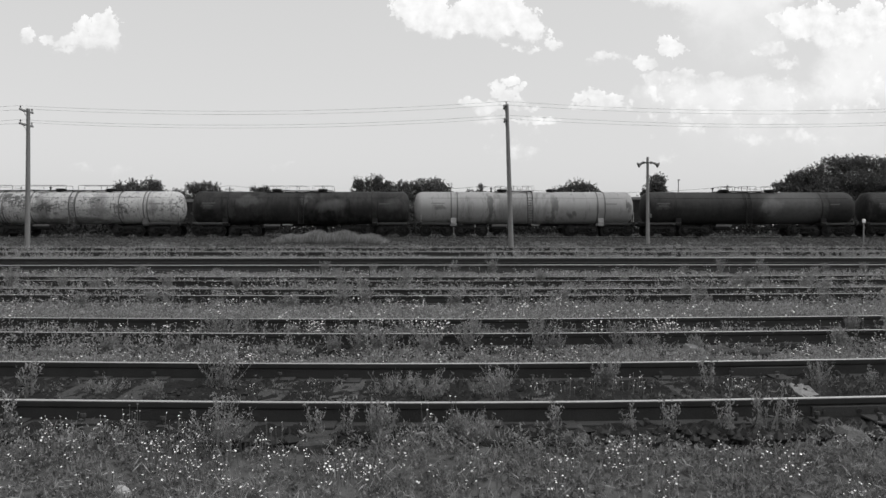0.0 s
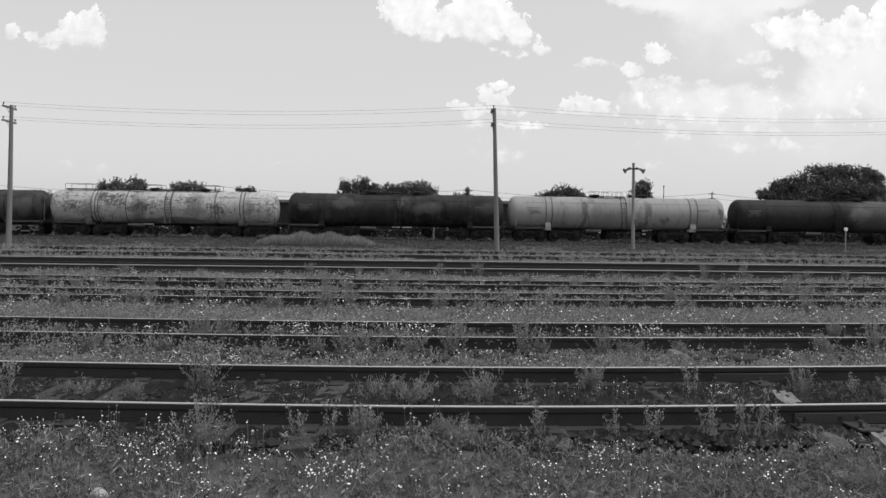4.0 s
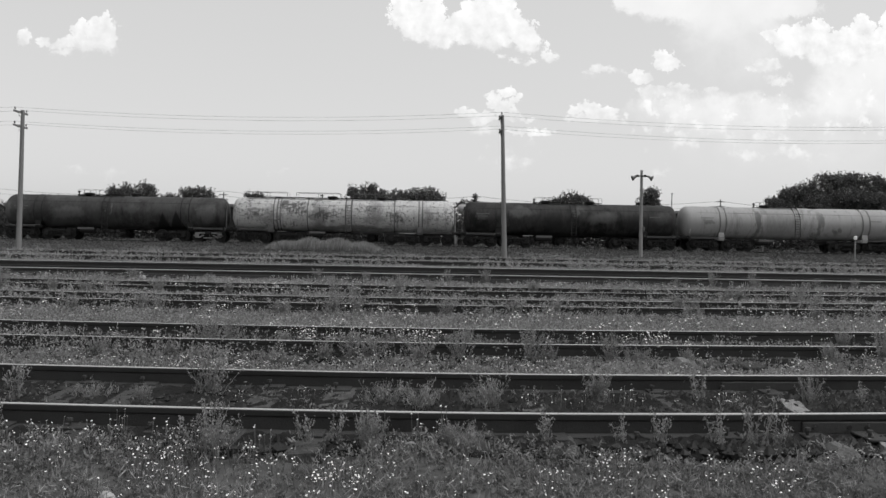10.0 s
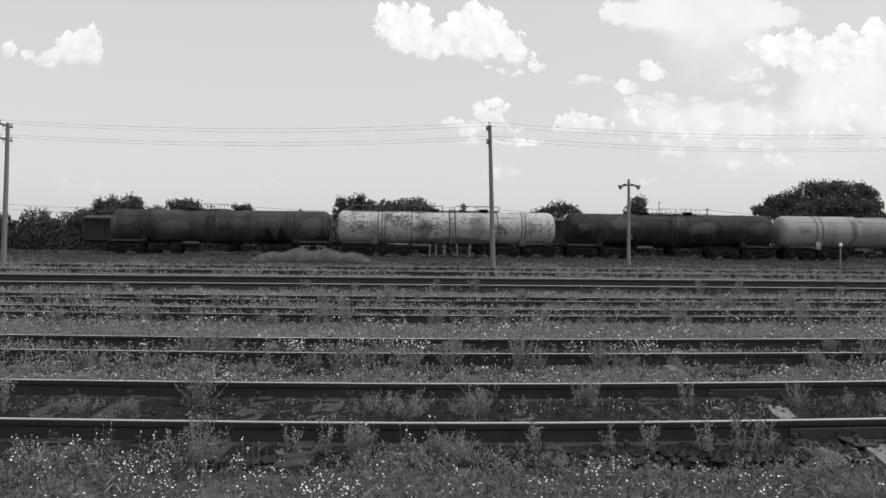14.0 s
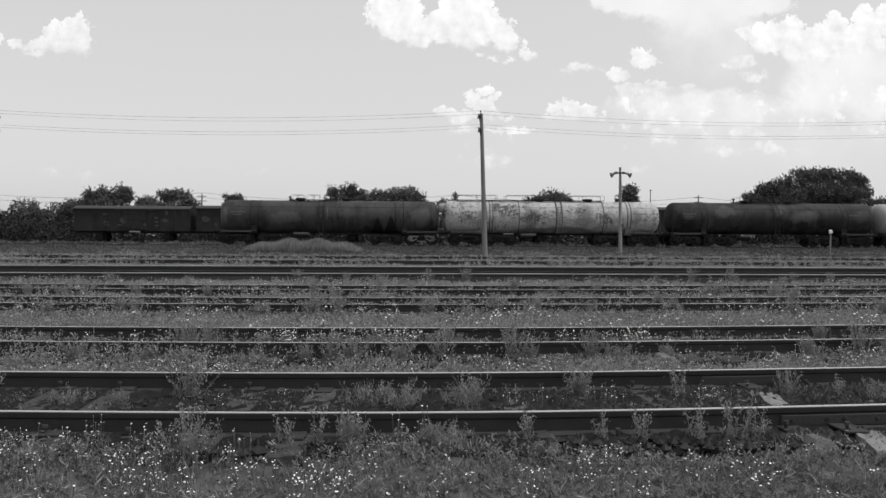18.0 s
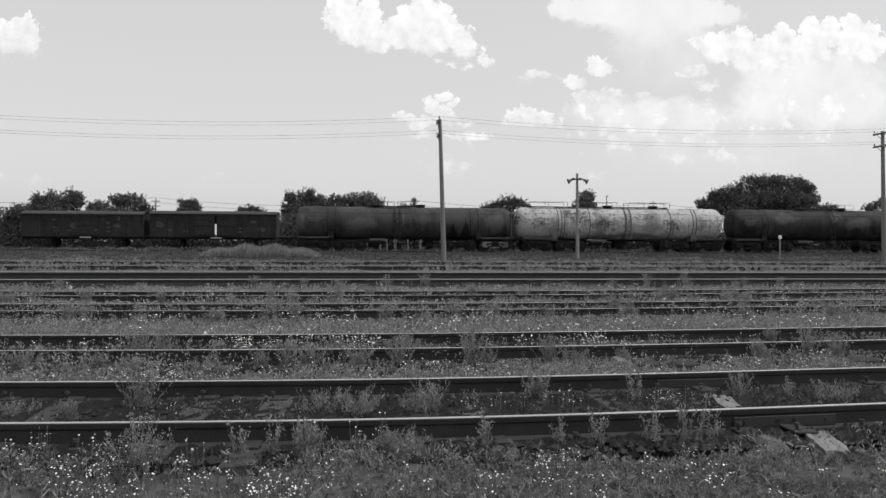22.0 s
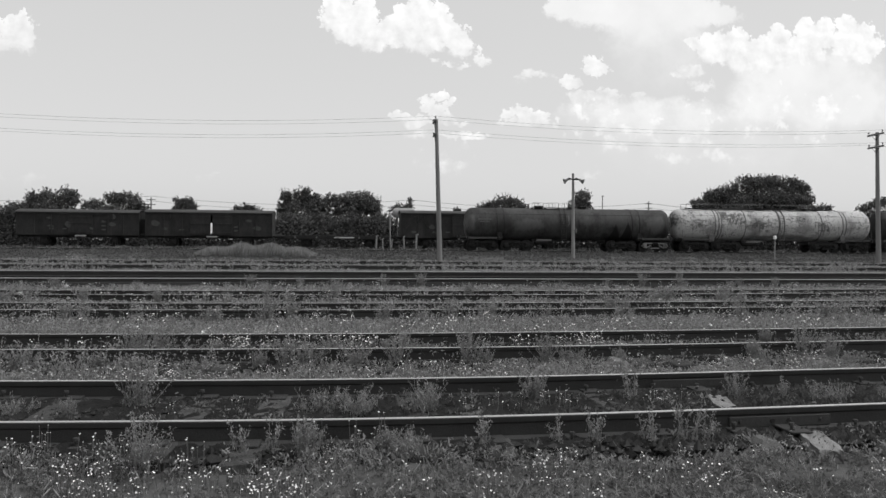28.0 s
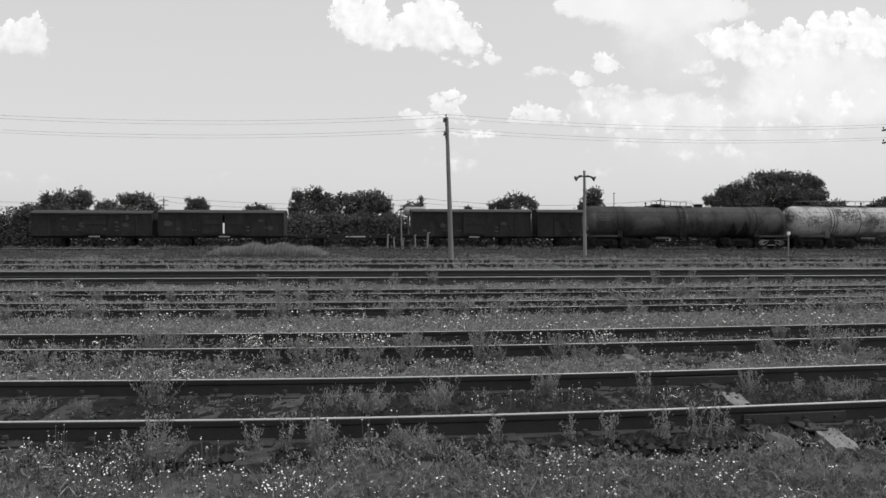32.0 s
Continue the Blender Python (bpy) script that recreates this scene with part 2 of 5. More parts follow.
def material(name, base, spread=0.35, scale=6.0, rough=0.8, metal=0.0, bump=0.3, grain=8.0, stain=None, stain_amount=0.0, stain_scale=1.2, island=0.0, obj=0.0, stretch=(1, 1, 1), scrawl=None, leafy=0.0, streak=0.0, streak_scale=(5, 1, 0.22), blotches=(), drips=()):
    """A grey surface with broad mottling, fine grain, bump and, where given, stains of another grey."""
    m = bpy.data.materials.new(name)
    m.use_nodes = True
    nt = m.node_tree
    N, L = nt.nodes.new, nt.links.new
    bsdf = nt.nodes["Principled BSDF"]
    coord, mapping = N("ShaderNodeTexCoord"), N("ShaderNodeMapping")
    mapping.inputs["Scale"].default_value = stretch
    L(coord.outputs["Object"], mapping.inputs[0])

    def tex(s, detail, rough_):
        n = N("ShaderNodeTexNoise")
        n.inputs["Scale"].default_value, n.inputs["Detail"].default_value, n.inputs["Roughness"].default_value = s, detail, rough_
        L(mapping.outputs[0], n.inputs["Vector"])
        return n.outputs["Fac"]

    def val(op, a, b):
        n = N("ShaderNodeMath")
        n.operation = op
        for i, s in enumerate((a, b)):
            if isinstance(s, (int, float)):
                n.inputs[i].default_value = s
            else:
                L(s, n.inputs[i])
        return n.outputs[0]

    broad, fine = tex(scale, 6, 0.6), tex(scale * grain, 4, 0.6)
    vary = val("ADD", val("MULTIPLY", val("SUBTRACT", broad, 0.5), 2.2 * spread), val("MULTIPLY", val("SUBTRACT", fine, 0.5), 1.2 * spread))
    if island:
        g = N("ShaderNodeNewGeometry")
        vary = val("ADD", vary, val("MULTIPLY", val("SUBTRACT", g.outputs["Random Per Island"], 0.5), island))
    if obj:
        o = N("ShaderNodeObjectInfo")
        vary = val("ADD", vary, val("MULTIPLY", val("SUBTRACT", o.outputs["Random"], 0.5), obj))
    shade = val("MULTIPLY", val("MAXIMUM", val("ADD", vary, 1.0), 0.15), base)
    if stain is not None:
        ramp = N("ShaderNodeMapRange")
        ramp.inputs["From Min"].default_value, ramp.inputs["From Max"].default_value = 0.62 - 0.25 * stain_amount, 0.72 - 0.2 * stain_amount
        L(tex(stain_scale, 9, 0.68), ramp.inputs["Value"])
        mix = N("ShaderNodeMix")
        L(ramp.outputs[0], mix.inputs[0]), L(shade, mix.inputs[2])
        mix.inputs[3].default_value = stain
        shade = mix.outputs[0]
    if streak:
        runs = N("ShaderNodeMapping")
        runs.inputs["Scale"].default_value = streak_scale
        L(coord.outputs["Object"], runs.inputs[0])
        drip = N("ShaderNodeTexNoise")
        drip.inputs["Scale"].default_value, drip.inputs["Detail"].default_value, drip.inputs["Roughness"].default_value = 1.0, 7, 0.7
        L(runs.outputs[0], drip.inputs["Vector"])
        ramp = N("ShaderNodeMapRange")
        ramp.inputs["From Min"].default_value, ramp.inputs["From Max"].default_value = 0.54, 0.7
        ramp.inputs["To Min"].default_value, ramp.inputs["To Max"].default_value = 1.0, 1.0 - streak
        L(drip.outputs["Fac"], ramp.inputs["Value"])
        shade = val("MULTIPLY", shade, ramp.outputs[0])
    if blotches:
        sep = N("ShaderNodeSeparateXYZ")
        L(coord.outputs["Object"], sep.inputs[0])
        wander = val("MULTIPLY", val("SUBTRACT", tex(0.9, 7, 0.7), 0.5), 2.6)
        for x0, z0, half, tall, tone in blotches:
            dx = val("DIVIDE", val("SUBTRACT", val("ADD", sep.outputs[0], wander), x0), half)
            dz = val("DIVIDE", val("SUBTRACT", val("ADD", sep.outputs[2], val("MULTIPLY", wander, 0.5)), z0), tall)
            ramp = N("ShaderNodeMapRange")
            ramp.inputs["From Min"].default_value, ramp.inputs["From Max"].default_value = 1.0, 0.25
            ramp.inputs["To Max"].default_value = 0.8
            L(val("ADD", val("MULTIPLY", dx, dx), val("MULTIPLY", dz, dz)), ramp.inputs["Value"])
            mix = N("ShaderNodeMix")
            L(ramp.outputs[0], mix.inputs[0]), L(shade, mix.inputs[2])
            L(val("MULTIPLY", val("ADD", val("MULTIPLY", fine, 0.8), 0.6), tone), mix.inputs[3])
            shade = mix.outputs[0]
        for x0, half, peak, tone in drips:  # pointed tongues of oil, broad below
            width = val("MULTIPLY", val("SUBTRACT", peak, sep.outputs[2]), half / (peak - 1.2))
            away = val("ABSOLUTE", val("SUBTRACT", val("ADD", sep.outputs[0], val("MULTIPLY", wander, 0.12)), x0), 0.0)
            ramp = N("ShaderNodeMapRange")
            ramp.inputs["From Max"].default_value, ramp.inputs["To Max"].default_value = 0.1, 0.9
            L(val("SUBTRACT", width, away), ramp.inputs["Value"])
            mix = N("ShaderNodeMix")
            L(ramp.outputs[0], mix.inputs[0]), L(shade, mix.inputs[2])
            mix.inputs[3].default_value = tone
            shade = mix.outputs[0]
    if scrawl:  # scuffed, half-flaked marks in a band along the side
        mid, half, tone = scrawl
        sep = N("ShaderNodeSeparateXYZ")
        L(coord.outputs["Object"], sep.inputs[0])
        flakes = []
        for shape in ((1.5, 1.0, 3.6), (4.6, 1.0, 1.3)):  # flakes along the plates and runs down them
            place = N("ShaderNodeMapping")
            place.inputs["Scale"].default_value = shape
            L(coord.outputs["Object"], place.inputs[0])
            marks = N("ShaderNodeTexNoise")
            marks.inputs["Scale"].default_value, marks.inputs["Detail"].default_value, marks.inputs["Roughness"].default_value = 1.5, 8, 0.7
            L(place.outputs[0], marks.inputs["Vector"])
            flakes.append(marks.outputs["Fac"])
        away = val("DIVIDE", val("ABSOLUTE", val("SUBTRACT", sep.outputs[2], mid), 0.0), half)
        field = val("SUBTRACT", val("ADD", val("MAXIMUM", *flakes), val("MULTIPLY", val("SUBTRACT", tex(0.6, 3, 0.5), 0.5), 0.6)), val("MULTIPLY", val("MULTIPLY", away, away), 0.1))
        ramp = N("ShaderNodeMapRange")
        ramp.inputs["From Min"].default_value, ramp.inputs["From Max"].default_value = 0.515, 0.605
        ramp.inputs["To Max"].default_value = 0.85
        L(field, ramp.inputs["Value"])
        mix = N("ShaderNodeMix")
        L(ramp.outputs[0], mix.inputs[0]), L(shade, mix.inputs[2])
        mix.inputs[3].default_value = tone
        shade = mix.outputs[0]
    L(shade, bsdf.inputs["Base Color"])
    bsdf.inputs["Metallic"].default_value = metal
    bsdf.inputs["Specular IOR Level"].default_value = 0.22 if rough > 0.6 else 0.5
    L(val("ADD", val("MULTIPLY", val("SUBTRACT", fine, 0.5), 0.3), rough), bsdf.inputs["Roughness"])
    if bump:
        b = N("ShaderNodeBump")
        b.inputs["Strength"].default_value, b.inputs["Distance"].default_value = bump, 0.02
        L(fine, b.inputs["Height"]), L(b.outputs[0], bsdf.inputs["Normal"])
    if leafy:
        thin, both = N("ShaderNodeBsdfTranslucent"), N("ShaderNodeMixShader")
        L(shade, thin.inputs[0])
        both.inputs[0].default_value = leafy
        L(bsdf.outputs[0], both.inputs[1]), L(thin.outputs[0], both.inputs[2]), L(both.outputs[0], nt.nodes["Material Output"].inputs[0])
    return m


M_GROUND = material("dry_weedy_earth", 0.085, 0.6, 1.3, 0.95, bump=0.8, grain=14, stain=0.035, stain_amount=0.55, stain_scale=1.1)
M_BALLAST = material("oily_ballast", 0.022, 0.5, 3.0, 0.9, bump=0.9, grain=9, stain=0.02, stain_amount=0.6, stain_scale=0.8)
M_BALLAST.node_tree.nodes["Principled BSDF"].inputs["Specular IOR Level"].default_value = 0.03
M_RAIL = material("rusted_rail", 0.042, 0.3, 5.0, 0.75, bump=0.3, grain=10)
M_HEAD = material("worn_rail_head", 0.5, 0.2, 6.0, 0.45, metal=0.7, bump=0.1, grain=8, stretch=(0.15, 1, 1))
M_SLEEPER = material("weathered_sleeper", 0.064, 0.5, 5.0, 0.9, bump=0.7, grain=7, stain=0.035, stain_amount=0.5, stain_scale=3.0, obj=0.6)
M_STONE = material("pale_concrete", 0.21, 0.3, 6.0, 0.9, bump=0.6, grain=8, stain=0.12, stain_amount=0.35, stain_scale=4)
M_DARKTANK = material("oil_stained_black_paint", 0.034, 1.2, streak=0.5, streak_scale=(2.2, 1, 0.2), blotches=((-4.3, 2.9, 1.3, 0.5, 0.075), (2.5, 2.5, 1.3, 0.55, 0.085), (-7.4, 2.5, 0.6, 0.3, 0.07), (-1.6, 2.2, 1.0, 0.9, 0.02), (5.2, 2.3, 1.0, 0.7, 0.02), (-5.6, 1.9, 0.5, 0.5, 0.06), (7.6, 2.6, 0.8, 0.6, 0.06), (0.4, 3.0, 0.5, 0.5, 0.08)), scale=0.55, rough=0.75, bump=0.15, grain=9, stain=0.012, stain_amount=0.5, stain_scale=0.6, stretch=(1, 1, 0.45))
# the last blotch is a darker band low along the sides
M_WHITETANK = material("chipped_white_paint", 0.43, 0.35, 1.4, 0.8, bump=0.15, grain=7, streak=0.55, streak_scale=(4, 1, 0.3), blotches=((-2.2, 2.3, 0.7, 1.6, 0.17), (2.4, 2.5, 0.9, 1.2, 0.2), (-6.2, 2.2, 0.5, 0.9, 0.22), (6.6, 2.4, 0.5, 0.8, 0.22), (0.2, 1.3, 4.5, 0.3, 0.14)), stain=0.15, stain_amount=0.3, stain_scale=3.0, stretch=(0.7, 1, 1.3), scrawl=(2.5, 1.1, 0.05))
M_CREAMTANK = material("streaked_white_paint", 0.29, 0.2, streak=0.5, streak_scale=(1.8, 1, 0.12), blotches=((-3.2, 2.3, 0.3, 1.6, 0.09), (-1.4, 2.4, 1.5, 1.3, 0.2), (2.2, 2.2, 0.32, 1.5, 0.11), (-7.1, 2.4, 0.6, 0.2, 0.14), (8.3, 2.5, 0.2, 0.7, 0.08), (3.6, 1.8, 0.25, 0.4, 0.12)), scale=0.6, rough=0.75, bump=0.1, grain=9, stain=0.2, stain_amount=0.15, stain_scale=0.9, stretch=(1, 1, 0.3))
M_PANELTANK = material("half_repainted_tank", 0.028, 0.8, 0.5, 0.75, bump=0.15, streak=0.4, streak_scale=(1.5, 1, 0.2), blotches=((3.4, 2.4, 3.1, 2.2, 0.085), (1.6, 2.5, 0.9, 0.9, 0.12), (-7.5, 2.4, 0.6, 0.3, 0.06)))
M_STEEL = material("grimy_steel", 0.02, 0.4, 2.0, 0.7, bump=0.2)
M_GREYSTEEL = material("pale_grey_steel", 0.12, 0.4, 2.0, 0.7, bump=0.2)
M_WHITESTEEL = material("flaking_white_steel", 0.42, 0.3, 3.0, 0.6, bump=0.2)
M_POLE = material("weathered_pole_wood", 0.19, 0.3, 1.5, 0.9, bump=0.4, grain=14, stretch=(1, 1, 0.15))
M_CONCRETEPOLE = material("grey_concrete_pole", 0.23, 0.2, 2.0, 0.9, bump=0.3)
M_WIRE = material("dull_wire", 0.18, 0.1, 3.0, 0.7, bump=0)
M_BOXCAR = material("faded_boxcar_boards", 0.03, 0.8, 1.0, 0.85, bump=0.3, stain=0.025, stain_amount=0.5, stain_scale=0.7, stretch=(1, 1, 0.5))
M_ROOF = material("dull_roof_sheet", 0.045, 0.3, 0.8, 0.7, bump=0.2)
M_LEAF = material("tree_leaves", 0.105, 0.45, 0.45, 0.8, bump=0, island=0.3, leafy=0.2)
M_BARK = material("tree_bark", 0.05, 0.4, 4.0, 0.95, bump=0.6)
M_GRASS = material("weed_leaves", 0.165, 0.45, 2.6, 0.7, bump=0, island=0.9, leafy=0.35)
M_PETAL = material("white_petals", 0.8, 0.1, 5.0, 0.8, bump=0, island=0.5)

# ---- mesh helpers ----


class Geo:
    """Gathers plain polygons for one mesh."""

    def __init__(self):
        self.v, self.f = [], []

    def add(self, verts, faces):
        n = len(self.v)
        self.v.extend(tuple(p) for p in verts)
        self.f.extend(tuple(i + n for i in f) for f in faces)
        return self

    def box(self, c, s, b=0.0, m=None):
        """A box of size s round c with edges cut off by b, turned by m about its centre."""
        h = [k / 2 for k in s]
        b = min(b, *[k * 0.45 for k in h])
        vs, idx = [], {}
        for sx in (-1, 1):
            for sy in (-1, 1):
                for sz in (-1, 1):
                    for ax in range(3):
                        p = [sx * (h[0] - b), sy * (h[1] - b), sz * (h[2] - b)]
                        p[ax] = (sx, sy, sz)[ax] * h[ax]
                        idx[(sx, sy, sz, ax)] = len(vs)
                        vs.append(Vector(p))
        if b <= 0:
            return self._plain(c, h, m)
        fs = []
        for ax in range(3):
            o = [k for k in range(3) if k != ax]
            for s_ in (-1, 1):
                q = []
                for a, d in ((-1, -1), (1, -1), (1, 1), (-1, 1)):
                    k = [0, 0, 0]
                    k[ax], k[o[0]], k[o[1]] = s_, a, d
                    q.append(idx[(*k, ax)])
                fs.append(q if (s_ > 0) == (ax != 1) else q[::-1])
            for a in (-1, 1):
                for d in (-1, 1):
                    k0, k1 = [0, 0, 0], [0, 0, 0]
                    k0[ax], k0[o[0]], k0[o[1]] = -1, a, d
                    k1[ax], k1[o[0]], k1[o[1]] = 1, a, d
                    fs.append((idx[(*k0, o[0])], idx[(*k1, o[0])], idx[(*k1, o[1])], idx[(*k0, o[1])]))
        for sx in (-1, 1):
            for sy in (-1, 1):
                for sz in (-1, 1):
                    fs.append([idx[(sx, sy, sz, ax)] for ax in range(3)])
        return self.add([(m @ p if m else p) + Vector(c) for p in vs], fs)

    def _plain(self, c, h, m):
        vs = [Vector((x * h[0], y * h[1], z * h[2])) for x in (-1, 1) for y in (-1, 1) for z in (-1, 1)]
        fs = [(0, 1, 3, 2), (4, 6, 7, 5), (0, 4, 5, 1), (2, 3, 7, 6), (0, 2, 6, 4), (1, 5, 7, 3)]
        return self.add([(m @ p if m else p) + Vector(c) for p in vs], fs)

    def tube(self, pts, r, n=8, r1=None, caps=True):
        """A round bar along points, from radius r to r1."""
        pts = [Vector(p) for p in pts]
        r1 = r if r1 is None else r1
        vs, fs = [], []
        for i, p in enumerate(pts):
            d = (pts[min(i + 1, len(pts) - 1)] - pts[max(i - 1, 0)]).normalized()
            a = d.orthogonal().normalized() if abs(d.z) > 0.99 else d.cross(Vector((0, 0, 1))).normalized()
            b = d.cross(a)
            rr = r + (r1 - r) * i / max(1, len(pts) - 1)
            vs += [p + a * rr * math.cos(k * math.tau / n) + b * rr * math.sin(k * math.tau / n) for k in range(n)]
        for i in range(len(pts) - 1):
            fs += [(i * n + k, i * n + (k + 1) % n, (i + 1) * n + (k + 1) % n, (i + 1) * n + k) for k in range(n)]
        if caps:
            fs += [tuple(range(n))[::-1], tuple((len(pts) - 1) * n + k for k in range(n))]
        return self.add(vs, fs)

    def lathe(self, profile, n=32, axis="x", at=(0, 0, 0), caps=False):
        """Turns (position, radius) pairs about an axis through at."""
        vs, fs = [], []
        for s, r in profile:
            for k in range(n):
                c, d = r * math.cos(k * math.tau / n), r * math.sin(k * math.tau / n)
                p = {"x": (s, c, d), "y": (c, s, d), "z": (c, d, s)}[axis]
                vs.append(Vector(p) + Vector(at))
        for i in range(len(profile) - 1):
            fs += [(i * n + k, i * n + (k + 1) % n, (i + 1) * n + (k + 1) % n, (i + 1) * n + k) for k in range(n)]
        if caps:
            fs += [tuple(range(n)), tuple((len(profile) - 1) * n + k for k in range(n))]
        return self.add(vs, fs)

    def mesh(self, name, mat, smooth=False, fix=True):
        me = bpy.data.meshes.new(name)
        me.from_pydata(self.v, [], self.f)
        if fix:
            bm = bmesh.new()
            bm.from_mesh(me)
            bmesh.ops.recalc_face_normals(bm, faces=bm.faces)
            bm.to_mesh(me)
            bm.free()
        for m_ in (mat if isinstance(mat, (list, tuple)) else (mat,)):
            me.materials.append(m_)
        if smooth:
            me.polygons.foreach_set("use_smooth", [True] * len(me.polygons))
            me.set_sharp_from_angle(angle=radians(38))
        me.update()
        return me


def part(name, geo, mat, parent, label="", at=None, smooth=False, fix=True):
    """Links a piece (a Geo or a mesh) as one mesh object under a thing or a part."""
    me = geo.mesh(name, mat, smooth, fix) if isinstance(geo, Geo) else geo
    ob = new(name, me)
    ob.parent = parent
    if at is not None:
        ob.matrix_basis = at if isinstance(at, Matrix) else Matrix.Translation(at)
    if label:
        tagged(ob, label)
    return ob


def thing(name, label, category, group="", kind="", at=(0, 0, 0)):
    ob = new(name)
    ob.empty_display_size = 0.2
    ob.matrix_basis = at if isinstance(at, Matrix) else Matrix.Translation(at)
    return tagged(ob, label, category, group, kind)


def fast_mesh(name, verts, faces_n, mat):
    """A mesh of loose faces of faces_n corners each, from an array of corners in order."""
    verts = np.asarray(verts, np.float32).reshape(-1, 3)
    n = len(verts)
    me = bpy.data.meshes.new(name)
    me.vertices.add(n)
    me.vertices.foreach_set("co", verts.ravel())
    me.loops.add(n)
    me.loops.foreach_set("vertex_index", np.arange(n, dtype=np.int32))
    me.polygons.add(n // faces_n)
    me.polygons.foreach_set("loop_start", np.arange(0, n, faces_n, dtype=np.int32))
    me.materials.append(mat)
    me.update(calc_edges=True)
    return me


def leaf_quads(rng, centres, size, up=0.0, slim=0.55):
    """Rhombic leaves of about the given size at the centres, turned at random; up lifts their tips."""
    c = np.asarray(centres, float)
    n = len(c)
    a = rng.normal(size=(n, 3))
    a[:, 2] += up
    a /= np.linalg.norm(a, axis=1)[:, None]
    b = np.cross(a, rng.normal(size=(n, 3)))
    b /= np.linalg.norm(b, axis=1)[:, None] + 1e-9
    s = (np.broadcast_to(size, n) * rng.uniform(0.6, 1.4, n))[:, None]
    return np.stack([c - a * s, c + b * s * slim, c + a * s, c - b * s * slim], 1)


# ---- ground and tracks ----
RAIL_Z = 0.2
TRAIN_Y, TRAIN_Z = 63.0, 0.8
SIDING_Y, SIDING_Z = 74.0, 0.85


def ground_z(x, y):
    z = np.interp(y, [-1e4, 49.2, 51, 57, 60, 61.2, 65, 70, 1e4], [0, 0, 0.12, 0.42, 0.5, 0.6, 0.6, 0.62, 0.62])
    near = np.clip((14 - y) / 4, 0, 1)
    bump = 0.03 * np.sin(x * 1.7 + y * 0.9) * np.sin(y * 2.3 - x * 0.6) + 0.018 * np.sin(x * 5.1 + 1) * np.sin(y * 4.3)
    return z + bump * near - 0.02 * near


def build_ground():
    xs = np.concatenate([[-2500, -900, -300, -120, -60], np.arange(-40, -9, 2.0), np.arange(-9, 9, 0.15), np.arange(9, 41, 2.0), [60, 120, 300, 900, 2500]])
    ys = np.concatenate([[-2500, -600, -100, -20, -5, 0], np.arange(1.5, 14, 0.15), np.arange(14, 80, 1.0), [100, 160, 300, 900, 3500]])
    X, Y = np.meshgrid(xs, ys)
    Zs = ground_z(X, Y)
    vs = np.stack([X, Y, Zs], -1).reshape(-1, 3)
    nx = len(xs)
    fs = [(j * nx + i, j * nx + i + 1, (j + 1) * nx + i + 1, (j + 1) * nx + i) for j in range(len(ys) - 1) for i in range(nx - 1)]
    me = bpy.data.meshes.new("ground")
    me.from_pydata(vs.tolist(), [], fs)
    me.materials.append(M_GROUND)
    me.polygons.foreach_set("use_smooth", [True] * len(fs))
    tagged(new("ground", me), "dry weedy earth of a disused rail yard", "ground", kind="structure")


build_ground()
PROFILE = ((-0.065, 0.0), (-0.065, 0.012), (-0.012, 0.03), (-0.01, 0.115), (-0.029, 0.13), (-0.0355, 0.1645), (-0.034, 0.168),
           (0.034, 0.168), (0.0355, 0.1645), (0.029, 0.13), (0.01, 0.115), (0.012, 0.03), (0.065, 0.012), (0.065, 0.0))


def bend(y0, x):
    """The nearer tracks swing gently away on either side."""
    return 0.062 * y0 * (1 - np.exp(-((x - 0.5) / (0.8 * y0)) ** 2)) if y0 < 22 else 0.0 * x


def rail_geo(half, y0, section):
    xs = [-half, half] if y0 > 22 else [-half, *np.linspace(-2.6 * y0, 2.6 * y0, 53), half]
    n, m = len(section), len(xs)
    g = Geo()
    g.add([(x, py + float(bend(y0, x)), pz) for x in xs for py, pz in section],
          [(i * n + k, i * n + (k + 1) % n, (i + 1) * n + (k + 1) % n, (i + 1) * n + k) for i in range(m - 1) for k in range(n)])
    return g


def rail_pair(track, y0, y1, top, half, worn=(True, True)):
    for y, shiny in zip((y0, y1), worn):
        r = part("rail", rail_geo(half, y, PROFILE), M_RAIL, track, at=(0, y, top - 0.168), fix=False)
        if not shiny:
            continue
        shine = ((-0.019, 0.166), (-0.017, 0.1705), (0.019, 0.1705), (0.021, 0.166)) if not 22 < y < 40 else ((-0.038, 0.144), (-0.0365, 0.1705), (0.0365, 0.1705), (0.038, 0.144))
        part("rail_head", rail_geo(half, y, shine), M_HEAD, r, "worn shiny running surface")


TRACKS = {"near": (5.34, 6.9), "second": (8.89, 10.33), "third": (13.95, 15.45), "fourth": (17.85, 19.35), "fifth": (26.0, 27.5),
          "sixth": (30.75, 32.25), "seventh": (38.6, 40.1), "eighth": (47.4, 48.9)}
track_of = {}
for key, (a, b) in TRACKS.items():
    t_ = thing("track", "rusty rails of a weed-grown yard track", "railway track", "yard tracks", "structure")
    rail_pair(t_, a, b, RAIL_Z, 60 if b < 20 else 120, {"fifth": (True, False), "sixth": (False, True), "seventh": (False, False), "eighth": (False, False)}.get(key, (True, True)))
    track_of[key] = t_
for y, z in ((TRAIN_Y, TRAIN_Z), (SIDING_Y, SIDING_Z)):
    t_ = thing("track", "far track on a low grassy bank", "railway track", "yard tracks", "structure")
    rail_pair(t_, y - 0.75, y + 0.75, z, 160)

